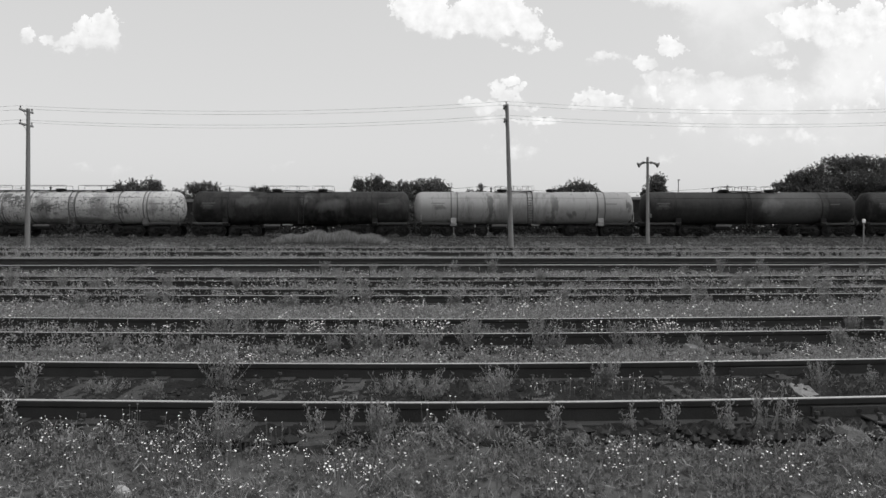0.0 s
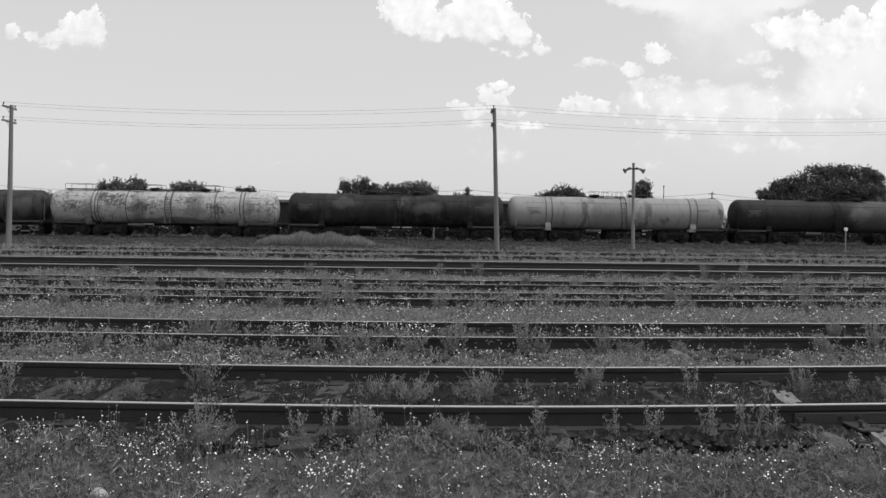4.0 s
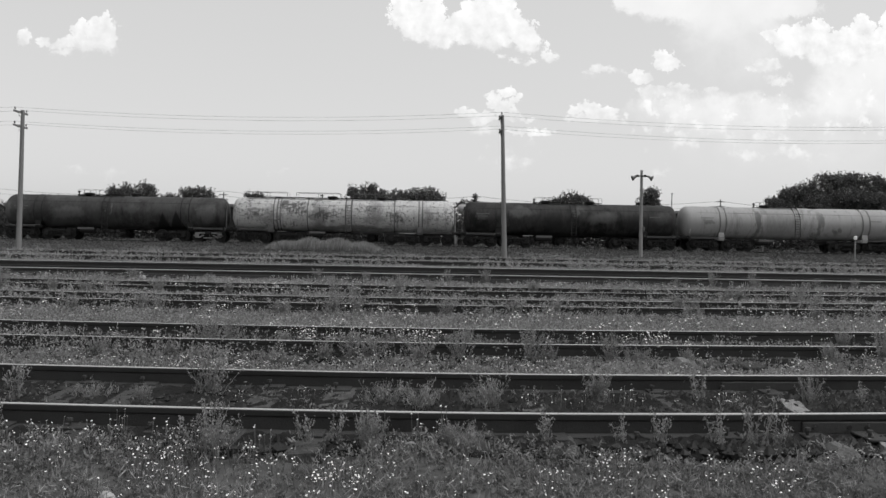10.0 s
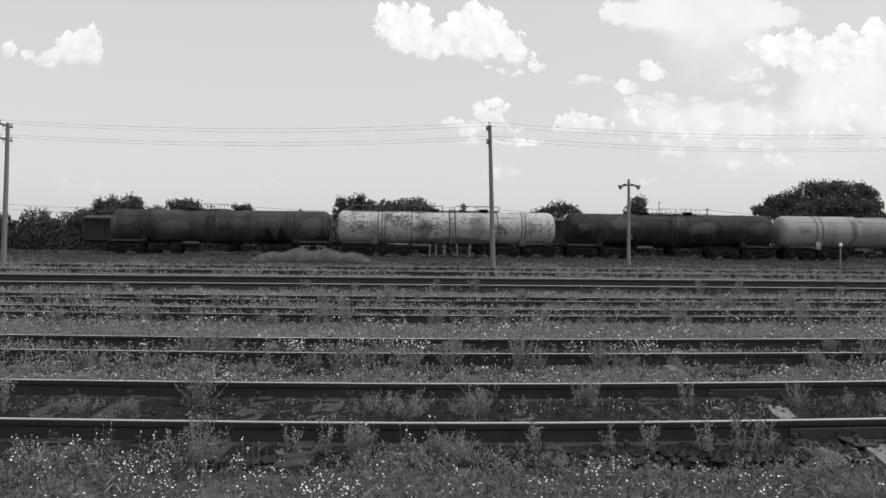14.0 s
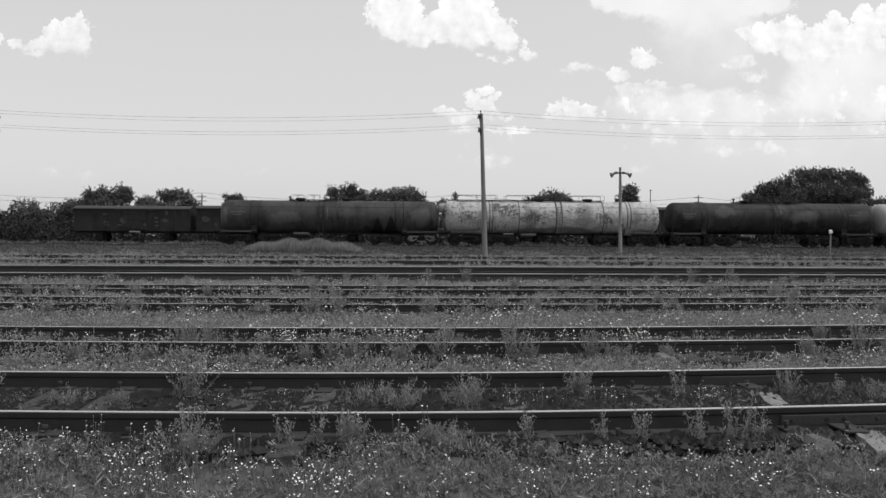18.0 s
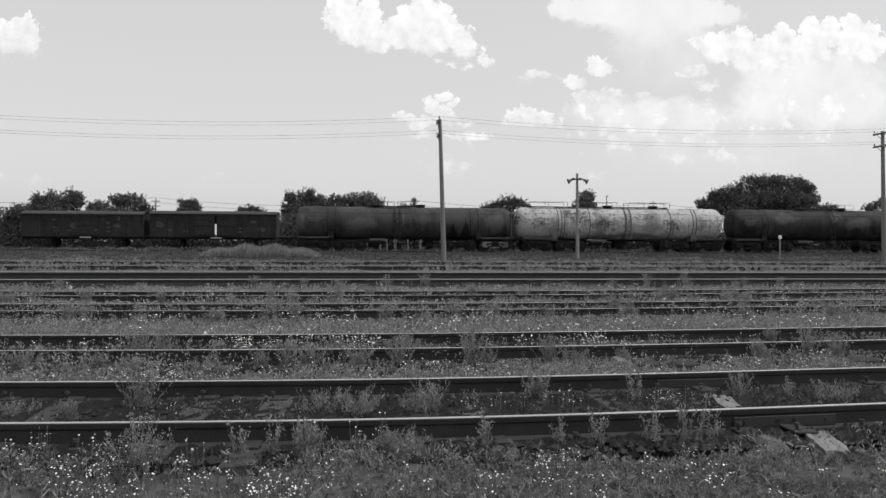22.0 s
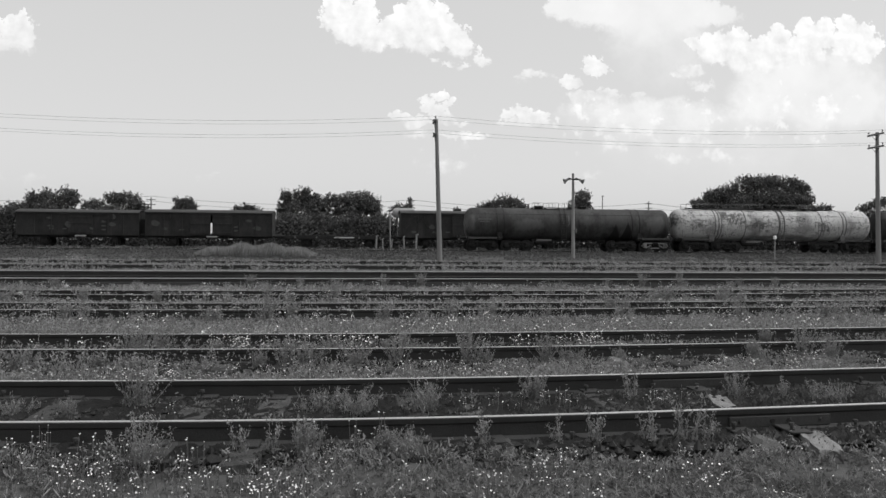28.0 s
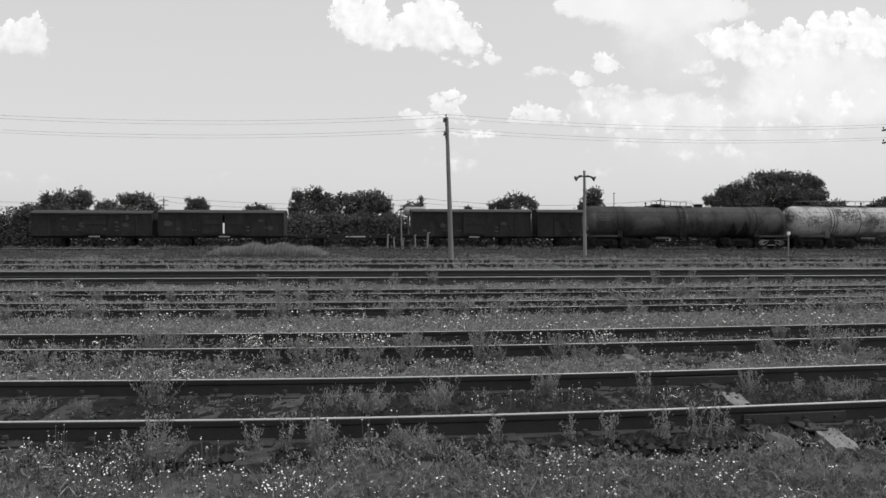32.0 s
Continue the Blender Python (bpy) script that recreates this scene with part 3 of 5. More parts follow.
# ---- tank wagons ----
TANK_R, TANK_L, TANK_Z, PITCH = 1.35, 17.9, 2.38, 18.67
BOGIE_MID, AXLE, WHEEL_R = 6.05, 0.9, 0.46


def wheelset_mesh():
    g = Geo()
    for s in (-1, 1):
        g.lathe([(s * 0.82, 0.06), (s * 0.82, 0.2), (s * 0.78, 0.24), (s * 0.79, 0.38), (s * 0.81, WHEEL_R - 0.03), (s * 0.8, WHEEL_R), (s * 0.7, WHEEL_R), (s * 0.69, WHEEL_R + 0.028),
                 (s * 0.665, WHEEL_R + 0.028), (s * 0.67, 0.38), (s * 0.72, 0.24), (s * 0.7, 0.06)], 24, "y")
        for k in range(6):
            a = k * math.tau / 6
            g.box((0.31 * math.cos(a), s * 0.8, 0.31 * math.sin(a)), (0.07, 0.03, 0.07), 0.01)
    g.tube([(0, -1.05, 0), (0, 1.05, 0)], 0.075, 10)
    return g.mesh("wheelset", M_STEEL, True)


def side_frame_mesh():
    """A cast bogie side: two axle boxes joined by a bellied beam, with a spring nest."""
    g = Geo()
    for s in (-1, 1):
        g.box((s * AXLE, 0, 0.46), (0.3, 0.2, 0.3), 0.03)
        g.box((s * AXLE, -0.0, 0.63), (0.36, 0.14, 0.12), 0.02)
        g.box((s * 0.58, 0, 0.42), (0.5, 0.1, 0.11), 0.02, Euler((0, s * 0.5, 0)).to_matrix())
        g.box((s * 1.13, 0, 0.5), (0.14, 0.1, 0.1), 0.02)
    g.box((0, 0, 0.7), (2.1, 0.12, 0.13), 0.02)
    g.box((0, 0, 0.3), (0.75, 0.14, 0.1), 0.02)
    return g.mesh("side_frame", M_STEEL)


def spring_mesh():
    g = Geo()
    for x in (-0.2, 0, 0.2):
        pts = [(x + 0.075 * math.cos(k * 1.05), 0.075 * math.sin(k * 1.05), 0.35 + 0.3 * k / 30) for k in range(31)]
        g.tube(pts, 0.02, 5)
    return g.mesh("spring_nest", M_STEEL, True)


WHEELSET, SIDE_FRAME, SPRINGS = wheelset_mesh(), side_frame_mesh(), spring_mesh()
BOLSTER = Geo().box((0, 0, 0.72), (0.5, 2.2, 0.2), 0.03).mesh("bolster", M_STEEL)
BUFFER = Geo().lathe([(0, 0.11), (0.28, 0.11), (0.28, 0.07), (0.46, 0.07), (0.46, 0.2), (0.5, 0.225), (0.53, 0.2), (0.54, 0.02)], 16, "x").mesh("buffer", M_STEEL, True)
WHEELS = []


SIDE_FRAME_PALE = SIDE_FRAME.copy()
SIDE_FRAME_PALE.materials[0] = material("dust_grey_casting", 0.2, 0.5, 3.0, 0.8, bump=0.2)


def run_gear(w, bogies, ends, rolls, dusty=()):
    """Wheels, bogies and buffers of a wagon; rolls notes the wheels that turn, dusty the pale bogies."""
    for bx in bogies:
        b = part("bogie", BOLSTER, M_STEEL, w, at=(bx, 0, 0))
        for s in (-1, 1):
            part("side_frame", SIDE_FRAME_PALE if bx in dusty else SIDE_FRAME, M_STEEL, b, "pale dusty side frame" if bx in dusty else "", at=(0, s * 1.0, 0))
            part("spring_nest", SPRINGS, M_GREYSTEEL, b, "", at=(0, s * 1.0, 0))
        for s in (-1, 1):
            ws = part("wheelset", WHEELSET, M_STEEL, w, at=(bx + s * AXLE, 0, WHEEL_R))
            if rolls:
                WHEELS.append((ws, bx + s * AXLE))
    buffers(w, ends)


def buffers(w, ends):
    for s in (-1, 1):
        for y in (-0.875, 0.875):
            part("buffer", BUFFER, M_STEEL, w, at=pose(s * ends, y, 1.05, 0, 0, 0 if s > 0 else 180))
        g = Geo().tube([(s * ends, 0, 1.0), (s * (ends + 0.25), 0, 1.0), (s * (ends + 0.3), 0, 1.06)], 0.05, 8)
        part("coupling_hook", g, M_STEEL, w, smooth=True)


def band_mesh(mat, width=0.09, t=0.025):
    r = TANK_R
    return Geo().lathe([(-width / 2, r - 0.01), (-width / 2, r + t), (width / 2, r + t), (width / 2, r - 0.01)], 48, "x").mesh("tank_band", mat, True)


BAND_DARK, BAND_GREY = band_mesh(M_STEEL), band_mesh(M_GREYSTEEL)


def tank_wagon(label, paint, trim, band, bands, domes, ladder, rails, extra=0.0):
    """A long bogie tank wagon: bands, domes and the stretch of the top rails differ from wagon to wagon."""
    w = thing("tank_wagon", label, "tank wagon", "tank wagons of the train")
    h, r, z = TANK_L / 2, TANK_R, TANK_Z + extra
    prof = [(-h, 0.02), (-h + 0.02, 0.45), (-h + 0.1, 0.85), (-h + 0.24, 1.14), (-h + 0.42, 1.29), (-h + 0.62, r)]
    for k in range(1, 12):
        prof.append((-h + 0.62 + k * (TANK_L - 1.24) / 12, r))
    prof += [(-s, q) for s, q in prof[:6][::-1]]
    longer = 0.4 if paint in (M_WHITETANK, M_CREAMTANK) else 0.0  # the white tanks reach further over their rear buffers
    prof[:6] = [(s - longer, q) for s, q in prof[:6]]
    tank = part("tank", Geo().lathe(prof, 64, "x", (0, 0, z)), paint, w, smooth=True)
    for s in (-1, 1):
        part("weld_seam", Geo().box((0, s * r * 0.815, z + r * 0.585), (TANK_L - 1.6, 0.02, 0.035), 0.006), paint, tank)
    for x in bands:
        part("tank_band", band, M_STEEL, tank, at=(x, 0, z))
    for x in domes:
        d = part("manhole", Geo().lathe([(0, 0.36), (0.18, 0.36), (0.18, 0.42), (0.23, 0.42), (0.27, 0.3), (0.29, 0.02)], 20, "z", (x, 0, z + r - 0.05)), M_STEEL, w, smooth=True)
        for k in range(8):
            a = k * math.tau / 8
            part("clamp_bolt", Geo().tube([(x + 0.39 * math.cos(a), 0.39 * math.sin(a), z + r + 0.08), (x + 0.39 * math.cos(a), 0.39 * math.sin(a), z + r + 0.22)], 0.025, 6), M_STEEL, d)
    part("safety_valve", Geo().lathe([(0, 0.1), (0.1, 0.1), (0.12, 0.05), (0.3, 0.05), (0.3, 0.11), (0.38, 0.11), (0.42, 0.02)], 12, "z", (domes[0] - 0.9, 0.1, z + r - 0.04)), M_STEEL, w, smooth=True)
    # walkway and top rails
    x0, x1 = rails
    g = Geo()
    for y in (-0.42, 0.42):
        g.box(((x0 + x1) / 2, y, z + r + 0.06), (x1 - x0, 0.3, 0.03), 0.005)
    for k in range(int((x1 - x0) / 1.2) + 1):
        g.box((x0 + 0.1 + k * 1.2, 0, z + r + 0.02), (0.05, 1.15, 0.05), 0.005)
    part("walkway", g, M_STEEL, w)
    for a, b in ((x0, x0 + (x1 - x0) * 0.27), (x0 + (x1 - x0) * 0.33, x0 + (x1 - x0) * 0.62), (x0 + (x1 - x0) * 0.7, x1)):
        for y in (-0.58, 0.58):
            rail = Geo().tube([(a, y, z + r + 0.02), (a, y, z + r + 0.42), (a + 0.05, y, z + r + 0.46), (b - 0.05, y, z + r + 0.46), (b, y, z + r + 0.42), (b, y, z + r + 0.02)], 0.02 if paint is M_WHITETANK else 0.012, 6)
            rail.tube([((a + b) / 2, y, z + r + 0.02), ((a + b) / 2, y, z + r + 0.46)], 0.018, 6)
            part("top_rail", rail, trim if paint is M_WHITETANK else M_STEEL, w)
    # side ladders
    for s in (-1, 1):
        g = Geo()
        for dx in (-0.21, 0.21):
            arc = [(ladder + dx, s * (r + 0.09) * math.sin(a), z + (r + 0.09) * math.cos(a)) for a in [0.25 + k * 0.19 for k in range(8)]]
            g.tube(arc + [(ladder + dx, s * (r + 0.1), z - 0.6), (ladder + dx, s * (r + 0.1), z - 1.35)], 0.028, 6)
        rung_mat = M_STEEL if paint is M_CREAMTANK else trim
        lad = part("ladder", g, rung_mat, w)
        for k in range(11):
            zz = z - 1.3 + k * 0.21
            part("rung", Geo().tube([(ladder - 0.21, s * (r + 0.1), zz), (ladder + 0.21, s * (r + 0.1), zz)], 0.018, 6), rung_mat, lad)
    # stub frames, saddles, headstocks and steps
    for s in (-1, 1):
        f = part("stub_frame", Geo().box((s * 7.35, 0, 0.98), (3.1, 0.5, 0.22), 0.02), M_STEEL, w)
        for y in (-1.12, 1.12):
            # pale steel puts the light along the sills' tops into the colour
            part("side_sill", Geo().box((s * 7.4, y, 1.06), (3.0, 0.09, 0.13), 0.015).box((s * 7.4, y * 1.03, 1.135), (3.0, 0.2, 0.025), 0.006), M_GREYSTEEL, f, "frame sill, paled as if lit from above")
        part("headstock", Geo().box((s * 8.82, 0, 1.04), (0.14, 2.6, 0.32), 0.02), M_STEEL, w)
        sad = Geo().box((s * 6.1, 0, 1.0), (0.5, 2.2, 0.24), 0.02)
        for y in (-1, 1):
            sad.box((s * 6.1, y * 1.12, 1.25), (0.46, 0.12, 0.55), 0.02)
        part("saddle", sad, trim, w, "saddle in the tank's paint")
        for y in (-1.2, 1.2):
            st = Geo()
            for dx in (-0.17, 0.17):
                st.box((s * 8.5 + dx, y, 0.75), (0.03, 0.04, 0.55), 0.006)
            for zz in (0.5, 0.78):
                st.box((s * 8.5, y, zz), (0.36, 0.14, 0.03), 0.006)
            part("shunter_step", st, M_STEEL, w)
        part("end_rail", Geo().tube([(s * 8.78, -1.2, 1.2), (s * 8.78, -1.2, 2.0), (s * 8.78, -0.9, 2.12), (s * 8.78, -0.6, 2.0), (s * 8.78, -0.6, 1.2)], 0.02, 6), trim, w)
    # discharge pipe, brake reservoir and rigging under the tank
    pipe = Geo().tube([(0.4, 0, z - r), (0.4, 0, z - r - 0.35), (0.4, -1.1, z - r - 0.42)], 0.09, 10)
    part("discharge_pipe", pipe.lathe([(-1.22, 0.14), (-1.1, 0.14)], 12, "y", (0.4, 0, z - r - 0.42), caps=True), M_STEEL, w, smooth=True)
    part("brake_reservoir", Geo().lathe([(-0.6, 0.02), (-0.57, 0.16), (-0.5, 0.2), (0.5, 0.2), (0.57, 0.16), (0.6, 0.02)], 16, "x", (-2.4, -0.5, 0.72)), M_STEEL, w, smooth=True)
    part("brake_rod", Geo().tube([(-5.6, 0.1, 0.62), (5.6, 0.1, 0.62)], 0.03, 6), M_STEEL, w)
    for x in (-3.2, 3.0):
        part("brake_cross_beam", Geo().box((x, 0, 0.85), (0.1, 1.9, 0.26), 0.01), M_STEEL, w)
    part("stowage_rail", Geo().box((-2.3, -1.15, 0.92), (1.3, 0.07, 0.16), 0.01), M_GREYSTEEL, w, "pale dusty stowage rail")
    # stencilled data, too faint to read
    for x, zz, wd in ((-7.4, 0.35, 1.1), (-7.4, 0.15, 0.8), (6.9, 0.3, 0.9)):
        y = -math.sqrt(r * r - zz * zz) - 0.006
        m = Euler((math.atan2(-zz, -y) * 1.0, 0, 0)).to_matrix()
        part("stencil_bar", Geo().box((x, y, z + zz), (wd, 0.006, 0.11), 0.0, m), M_STENCIL_LIGHT if paint in (M_DARKTANK, M_SOOTTANK, M_PANELTANK) else M_STENCIL_DARK, tank)
    for s in (-1, 1):
        part("span_beam", Geo().box((s * BOGIE_MID, 0, 0.86), (3.3, 0.42, 0.2), 0.03).box((s * BOGIE_MID, 0, 0.96), (0.7, 0.6, 0.12), 0.03), M_STEEL, w)
    ends = (-7.5, -4.6, 4.6, 7.5)
    run_gear(w, ends, 8.89, True, (7.5,) if paint is M_SOOTTANK else ())
    if paint is M_SOOTTANK:
        part("brake_stand", Geo().tube([(8.92, -0.85, 1.1), (8.92, -0.85, 3.3)], 0.045, 8).lathe([(-0.03, 0.2), (0.03, 0.2)], 14, "y", (8.92, -0.92, 3.0)), M_GREYSTEEL, w, "dusty grey upright brake stand")
    return w


M_STENCIL_LIGHT = material("faded_stencil", 0.075, 0.5, 8.0, 0.8, bump=0)
M_STENCIL_DARK = material("faded_dark_stencil", 0.2, 0.4, 8.0, 0.8, bump=0)
M_SOOTTANK = material("sooty_grey_paint", 0.05, 0.9, 0.5, 0.75, streak=0.45, streak_scale=(1.8, 1, 0.2), blotches=((-3.6, 2.2, 1.6, 0.55, 0.095), (-8.6, 2.4, 0.5, 0.9, 0.1), (-6.0, 2.6, 1.0, 1.0, 0.028), (7.5, 2.3, 0.9, 0.9, 0.1), (4.0, 2.6, 1.5, 0.6, 0.06), (1.5, 2.6, 0.7, 0.4, 0.07), (-0.4, 2.5, 0.12, 0.6, 0.12)), drips=((3.9, 0.5, 2.45, 0.008), (5.0, 0.6, 2.6, 0.008)), bump=0.15, grain=9, stain=0.02, stain_amount=0.35, stain_scale=0.4, stretch=(1, 1, 0.5))
SPECS = (
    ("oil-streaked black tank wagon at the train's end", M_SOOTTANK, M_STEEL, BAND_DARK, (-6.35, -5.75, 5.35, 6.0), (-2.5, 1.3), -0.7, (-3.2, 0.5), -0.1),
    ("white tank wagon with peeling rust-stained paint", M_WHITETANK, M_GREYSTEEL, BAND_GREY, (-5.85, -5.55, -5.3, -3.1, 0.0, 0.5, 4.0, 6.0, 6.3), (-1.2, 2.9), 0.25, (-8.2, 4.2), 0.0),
    ("oil-stained black tank wagon with pale patches", M_DARKTANK, M_STEEL, BAND_DARK, (-6.35, -5.85, 5.85, 6.35), (-2.1, 1.7), 0.1, (-3.0, 2.6), 0.0),
    ("off-white tank wagon with dark drip streaks", M_CREAMTANK, M_WHITESTEEL, BAND_GREY, (-6.3, -5.8, 5.8, 6.4), (-2.0, 2.1), 0.2, (-2.6, 0.6), 0.0),
    ("half-repainted dark tank wagon with soot stains", M_PANELTANK, M_STEEL, BAND_DARK, (-6.35, -0.6, 0.0, 5.9, 6.5), (-1.9, 2.0), -0.3, (-2.6, 2.6), 0.0),
    ("black tank wagon with a pale panel", M_DARKTANK, M_STEEL, BAND_DARK, (-6.35, -5.85, 5.85, 6.35), (-2.0, 2.0), 0.2, (-2.8, 2.8), 0.0))
WAGONS = [(tank_wagon(*spec), -19.9 - TANK_L / 2 + (i - 1) * PITCH) for i, spec in enumerate(SPECS)]

# ---- still wagons on the siding ----
AXLE_GUARD = Geo().box((0, 0, 0.55), (0.5, 0.08, 0.6), 0.02).box((0, -0.03, 0.46), (0.26, 0.16, 0.26), 0.03).box((0, 0, 0.86), (1.3, 0.1, 0.07), 0.02).mesh("axle_guard", M_STEEL)


def four_wheels(w, base, ends):
    for s in (-1, 1):
        part("wheelset", WHEELSET, M_STEEL, w, at=(s * base / 2, 0, WHEEL_R))
        for y in (-1.02, 1.02):
            part("axle_guard", AXLE_GUARD, M_STEEL, w, at=(s * base / 2, y, 0))
    buffers(w, ends)


def boxcar(label, x0, x1, roof_z, slit=None, braced=False, smears=()):
    """A covered van with walls, framing posts, sliding doors and an arched roof. slit: where its doors stand ajar."""
    w = thing("boxcar", label, "boxcar", "still boxcars", at=((x0 + x1) / 2, SIDING_Y, SIDING_Z))
    L_, top = x1 - x0, roof_z - SIDING_Z - 0.28
    floor, hw = 1.14, 1.35
    part("floor", Geo().box((0, 0, floor - 0.06), (L_, 2.7, 0.12), 0.01), M_BOXCAR, w)
    part("underframe", Geo().box((0, -0.9, 0.96), (L_, 0.1, 0.22), 0.01).box((0, 0.9, 0.96), (L_, 0.1, 0.22), 0.01).box((-L_ / 2 + 0.06, 0, 0.98), (0.12, 2.5, 0.28), 0.01).box((L_ / 2 - 0.06, 0, 0.98), (0.12, 2.5, 0.28), 0.01), M_STEEL, w)
    for s in (-1, 1):
        part("end_wall", Geo().box((s * (L_ / 2 - 0.04), 0, (floor + top) / 2), (0.08, 2.62, top - floor), 0.01), M_BOXCAR, w)
    dc = 0.2 if slit is None else slit
    for s in (-1, 1):
        o0, o1 = dc - 1.0 + (0 if s < 0 else -0.9), dc + 1.0
        for a, b in ((-L_ / 2, o0), (o1, L_ / 2)):
            part("side_wall", Geo().box(((a + b) / 2, s * (hw - 0.03), (floor + top) / 2), (b - a, 0.06, top - floor), 0.005), M_BOXCAR, w)
            k = max(2, round((b - a) / 1.5))
            for i in range(k + 1):
                part("post", Geo().box((a + 0.05 + (b - a - 0.1) * i / k, s * (hw + 0.03), (floor + top) / 2), (0.09, 0.06, top - floor), 0.01), M_BOXCAR, w)
            if braced:
                for i in range(k):
                    p, q = a + (b - a) * i / k, a + (b - a) * (i + 1) / k
                    ang = math.atan2(top - floor, q - p) * (1 if i % 2 else -1)
                    part("brace", Geo().box(((p + q) / 2, s * (hw + 0.02), (floor + top) / 2), (math.hypot(q - p, top - floor) - 0.1, 0.05, 0.08), 0.01, Euler((0, ang, 0)).to_matrix()), M_BOXCAR, w)
            part("vent", Geo().box(((a + b) / 2 - 0.6, s * (hw + 0.012), top - 0.4), (0.75, 0.05, 0.42), 0.01).box(((a + b) / 2 - 0.6, s * (hw + 0.03), top - 0.4), (0.6, 0.04, 0.05)), M_BOXCAR, w)
        if slit is not None and s > 0:
            part("door_header", Geo().box(((o0 + o1) / 2, hw - 0.03, top - 0.45), (o1 - o0, 0.06, 0.9), 0.005), M_BOXCAR, w)
        part("top_rail", Geo().box((0, s * (hw + 0.02), top - 0.05), (L_, 0.1, 0.1), 0.01), M_BOXCAR, w)
        part("door_track", Geo().box((dc, s * (hw + 0.12), top - 0.16), (4.4, 0.05, 0.07), 0.01), M_STEEL, w)
        # sliding door leaves
        leaves = ((o0 - 0.05, o1 + 0.05),) if slit is None else (((o0 - 0.95, dc - 0.08), (dc + 0.09, o1 + 0.9)) if s < 0 else ((o0 - 1.9, o0 - 0.0), (o1 - 0.75, o1 + 1.15)))
        for a, b in leaves:
            d = part("sliding_door", Geo().box(((a + b) / 2, s * (hw + 0.09), (floor + top) / 2 - 0.08), (b - a, 0.05, top - floor - 0.14), 0.01), M_BOXCAR, w)
            for zz in (floor + 0.2, (floor + top) / 2, top - 0.4):
                part("door_stiffener", Geo().box(((a + b) / 2, s * (hw + 0.125), zz), (b - a - 0.08, 0.03, 0.09), 0.008), M_BOXCAR, d)
            part("door_handle", Geo().tube([(b - 0.2, s * (hw + 0.13), 1.75), (b - 0.2, s * (hw + 0.19), 1.78), (b - 0.2, s * (hw + 0.19), 2.1), (b - 0.2, s * (hw + 0.13), 2.13)], 0.018, 6), M_STEEL, d)
    arch = [(1.47 * math.sin(a), top - 0.02 + 0.3 * (math.cos(a) - math.cos(1.2)) / (1 - math.cos(1.2))) for a in np.linspace(-1.2, 1.2, 13)]
    arch = [(y / math.sin(1.2) * 0.98, z) for y, z in arch]
    g = Geo()
    n = len(arch)
    g.add([(x, y, z + dz) for x in (-L_ / 2 - 0.06, L_ / 2 + 0.06) for dz in (0, 0.04) for y, z in arch],
          [(o + k, o + k + 1, 2 * n + o + k + 1, 2 * n + o + k) for o in (0, n) for k in range(n - 1)] + [(e + k, e + k + 1, e + n + k + 1, e + n + k) for e in (0, 2 * n) for k in range(n - 1)]
          + [(k, n + k, 3 * n + k, 2 * n + k) for k in (0, n - 1)])
    part("roof", g, M_ROOF, w)
    for s in (-1, 1):
        ga = Geo().add([(s * (L_ / 2 - 0.02), y, z) for y, z in arch] + [(s * (L_ / 2 - 0.02), 0, top - 0.02)], [(k, k + 1, n) for k in range(n - 1)])
        part("gable", ga, M_BOXCAR, w)
        part("foot_step", Geo().box((s * (L_ / 2 - 0.5), -1.3, 0.55), (0.4, 0.16, 0.04), 0.01).box((s * (L_ / 2 - 0.67), -1.3, 0.75), (0.03, 0.04, 0.4)).box((s * (L_ / 2 - 0.33), -1.3, 0.75), (0.03, 0.04, 0.4)), M_STEEL, w)
    part("sole_bar_patch", Geo().box((L_ * 0.02, -1.36, 0.98), (1.0, 0.03, 0.14), 0.01), M_WHITESTEEL, w, "small white-painted patch")
    for x, z, wd in ((-2.4, 1.6, 0.4), (-1.2, 1.6, 0.4), (2.3, 1.9, 0.35), (2.3, 1.55, 0.35)):
        part("stencil_bar", Geo().box((x * L_ / 11, -hw - 0.005, z), (wd, 0.006, 0.12)), M_STENCIL_LIGHT, w)
    for x, z, sx, sz in smears:
        ring = [(x + sx * math.cos(q) * (1 + 0.1 * math.sin(3 * q + x) + 0.08 * math.sin(7 * q)), -hw - 0.004 if abs(x - dc) > 1.2 else -hw - 0.119, z + sz * math.sin(q) * (1 + 0.2 * math.cos(2 * q + z))) for q in np.linspace(0, math.tau, 14, endpoint=False)]
        part("paint_smear", Geo().add(ring + [(a, b - 0.004, c) for a, b, c in ring], [tuple(range(14, 28))] + [(i, (i + 1) % 14, 14 + (i + 1) % 14, 14 + i) for i in range(14)]), M_SMEAR, w, "pale patch of flaking paint")
    four_wheels(w, L_ * 0.58, L_ / 2)
    return w


M_SMEAR = material("flaking_pale_paint", 0.065, 0.6, 3.0, 0.9, bump=0.2)
boxcar("dark weathered boxcar with shut sliding doors", -30.5, -19.75, 4.25, smears=((-0.85, 2.0, 0.28, 0.27), (-2.4, 1.85, 0.3, 0.12), (-2.5, 2.6, 0.3, 0.08), (3.1, 2.75, 0.22, 0.2), (3.0, 2.05, 0.34, 0.17), (1.2, 1.65, 0.16, 0.12), (2.2, 2.3, 0.2, 0.1)))
boxcar("dark weathered boxcar with doors standing ajar", -19.2, -7.6, 4.35, slit=0.2, smears=((-4.9, 2.2, 0.4, 0.25), (-4.0, 1.7, 0.25, 0.12), (3.6, 2.5, 0.3, 0.12), (4.4, 1.8, 0.4, 0.2)))
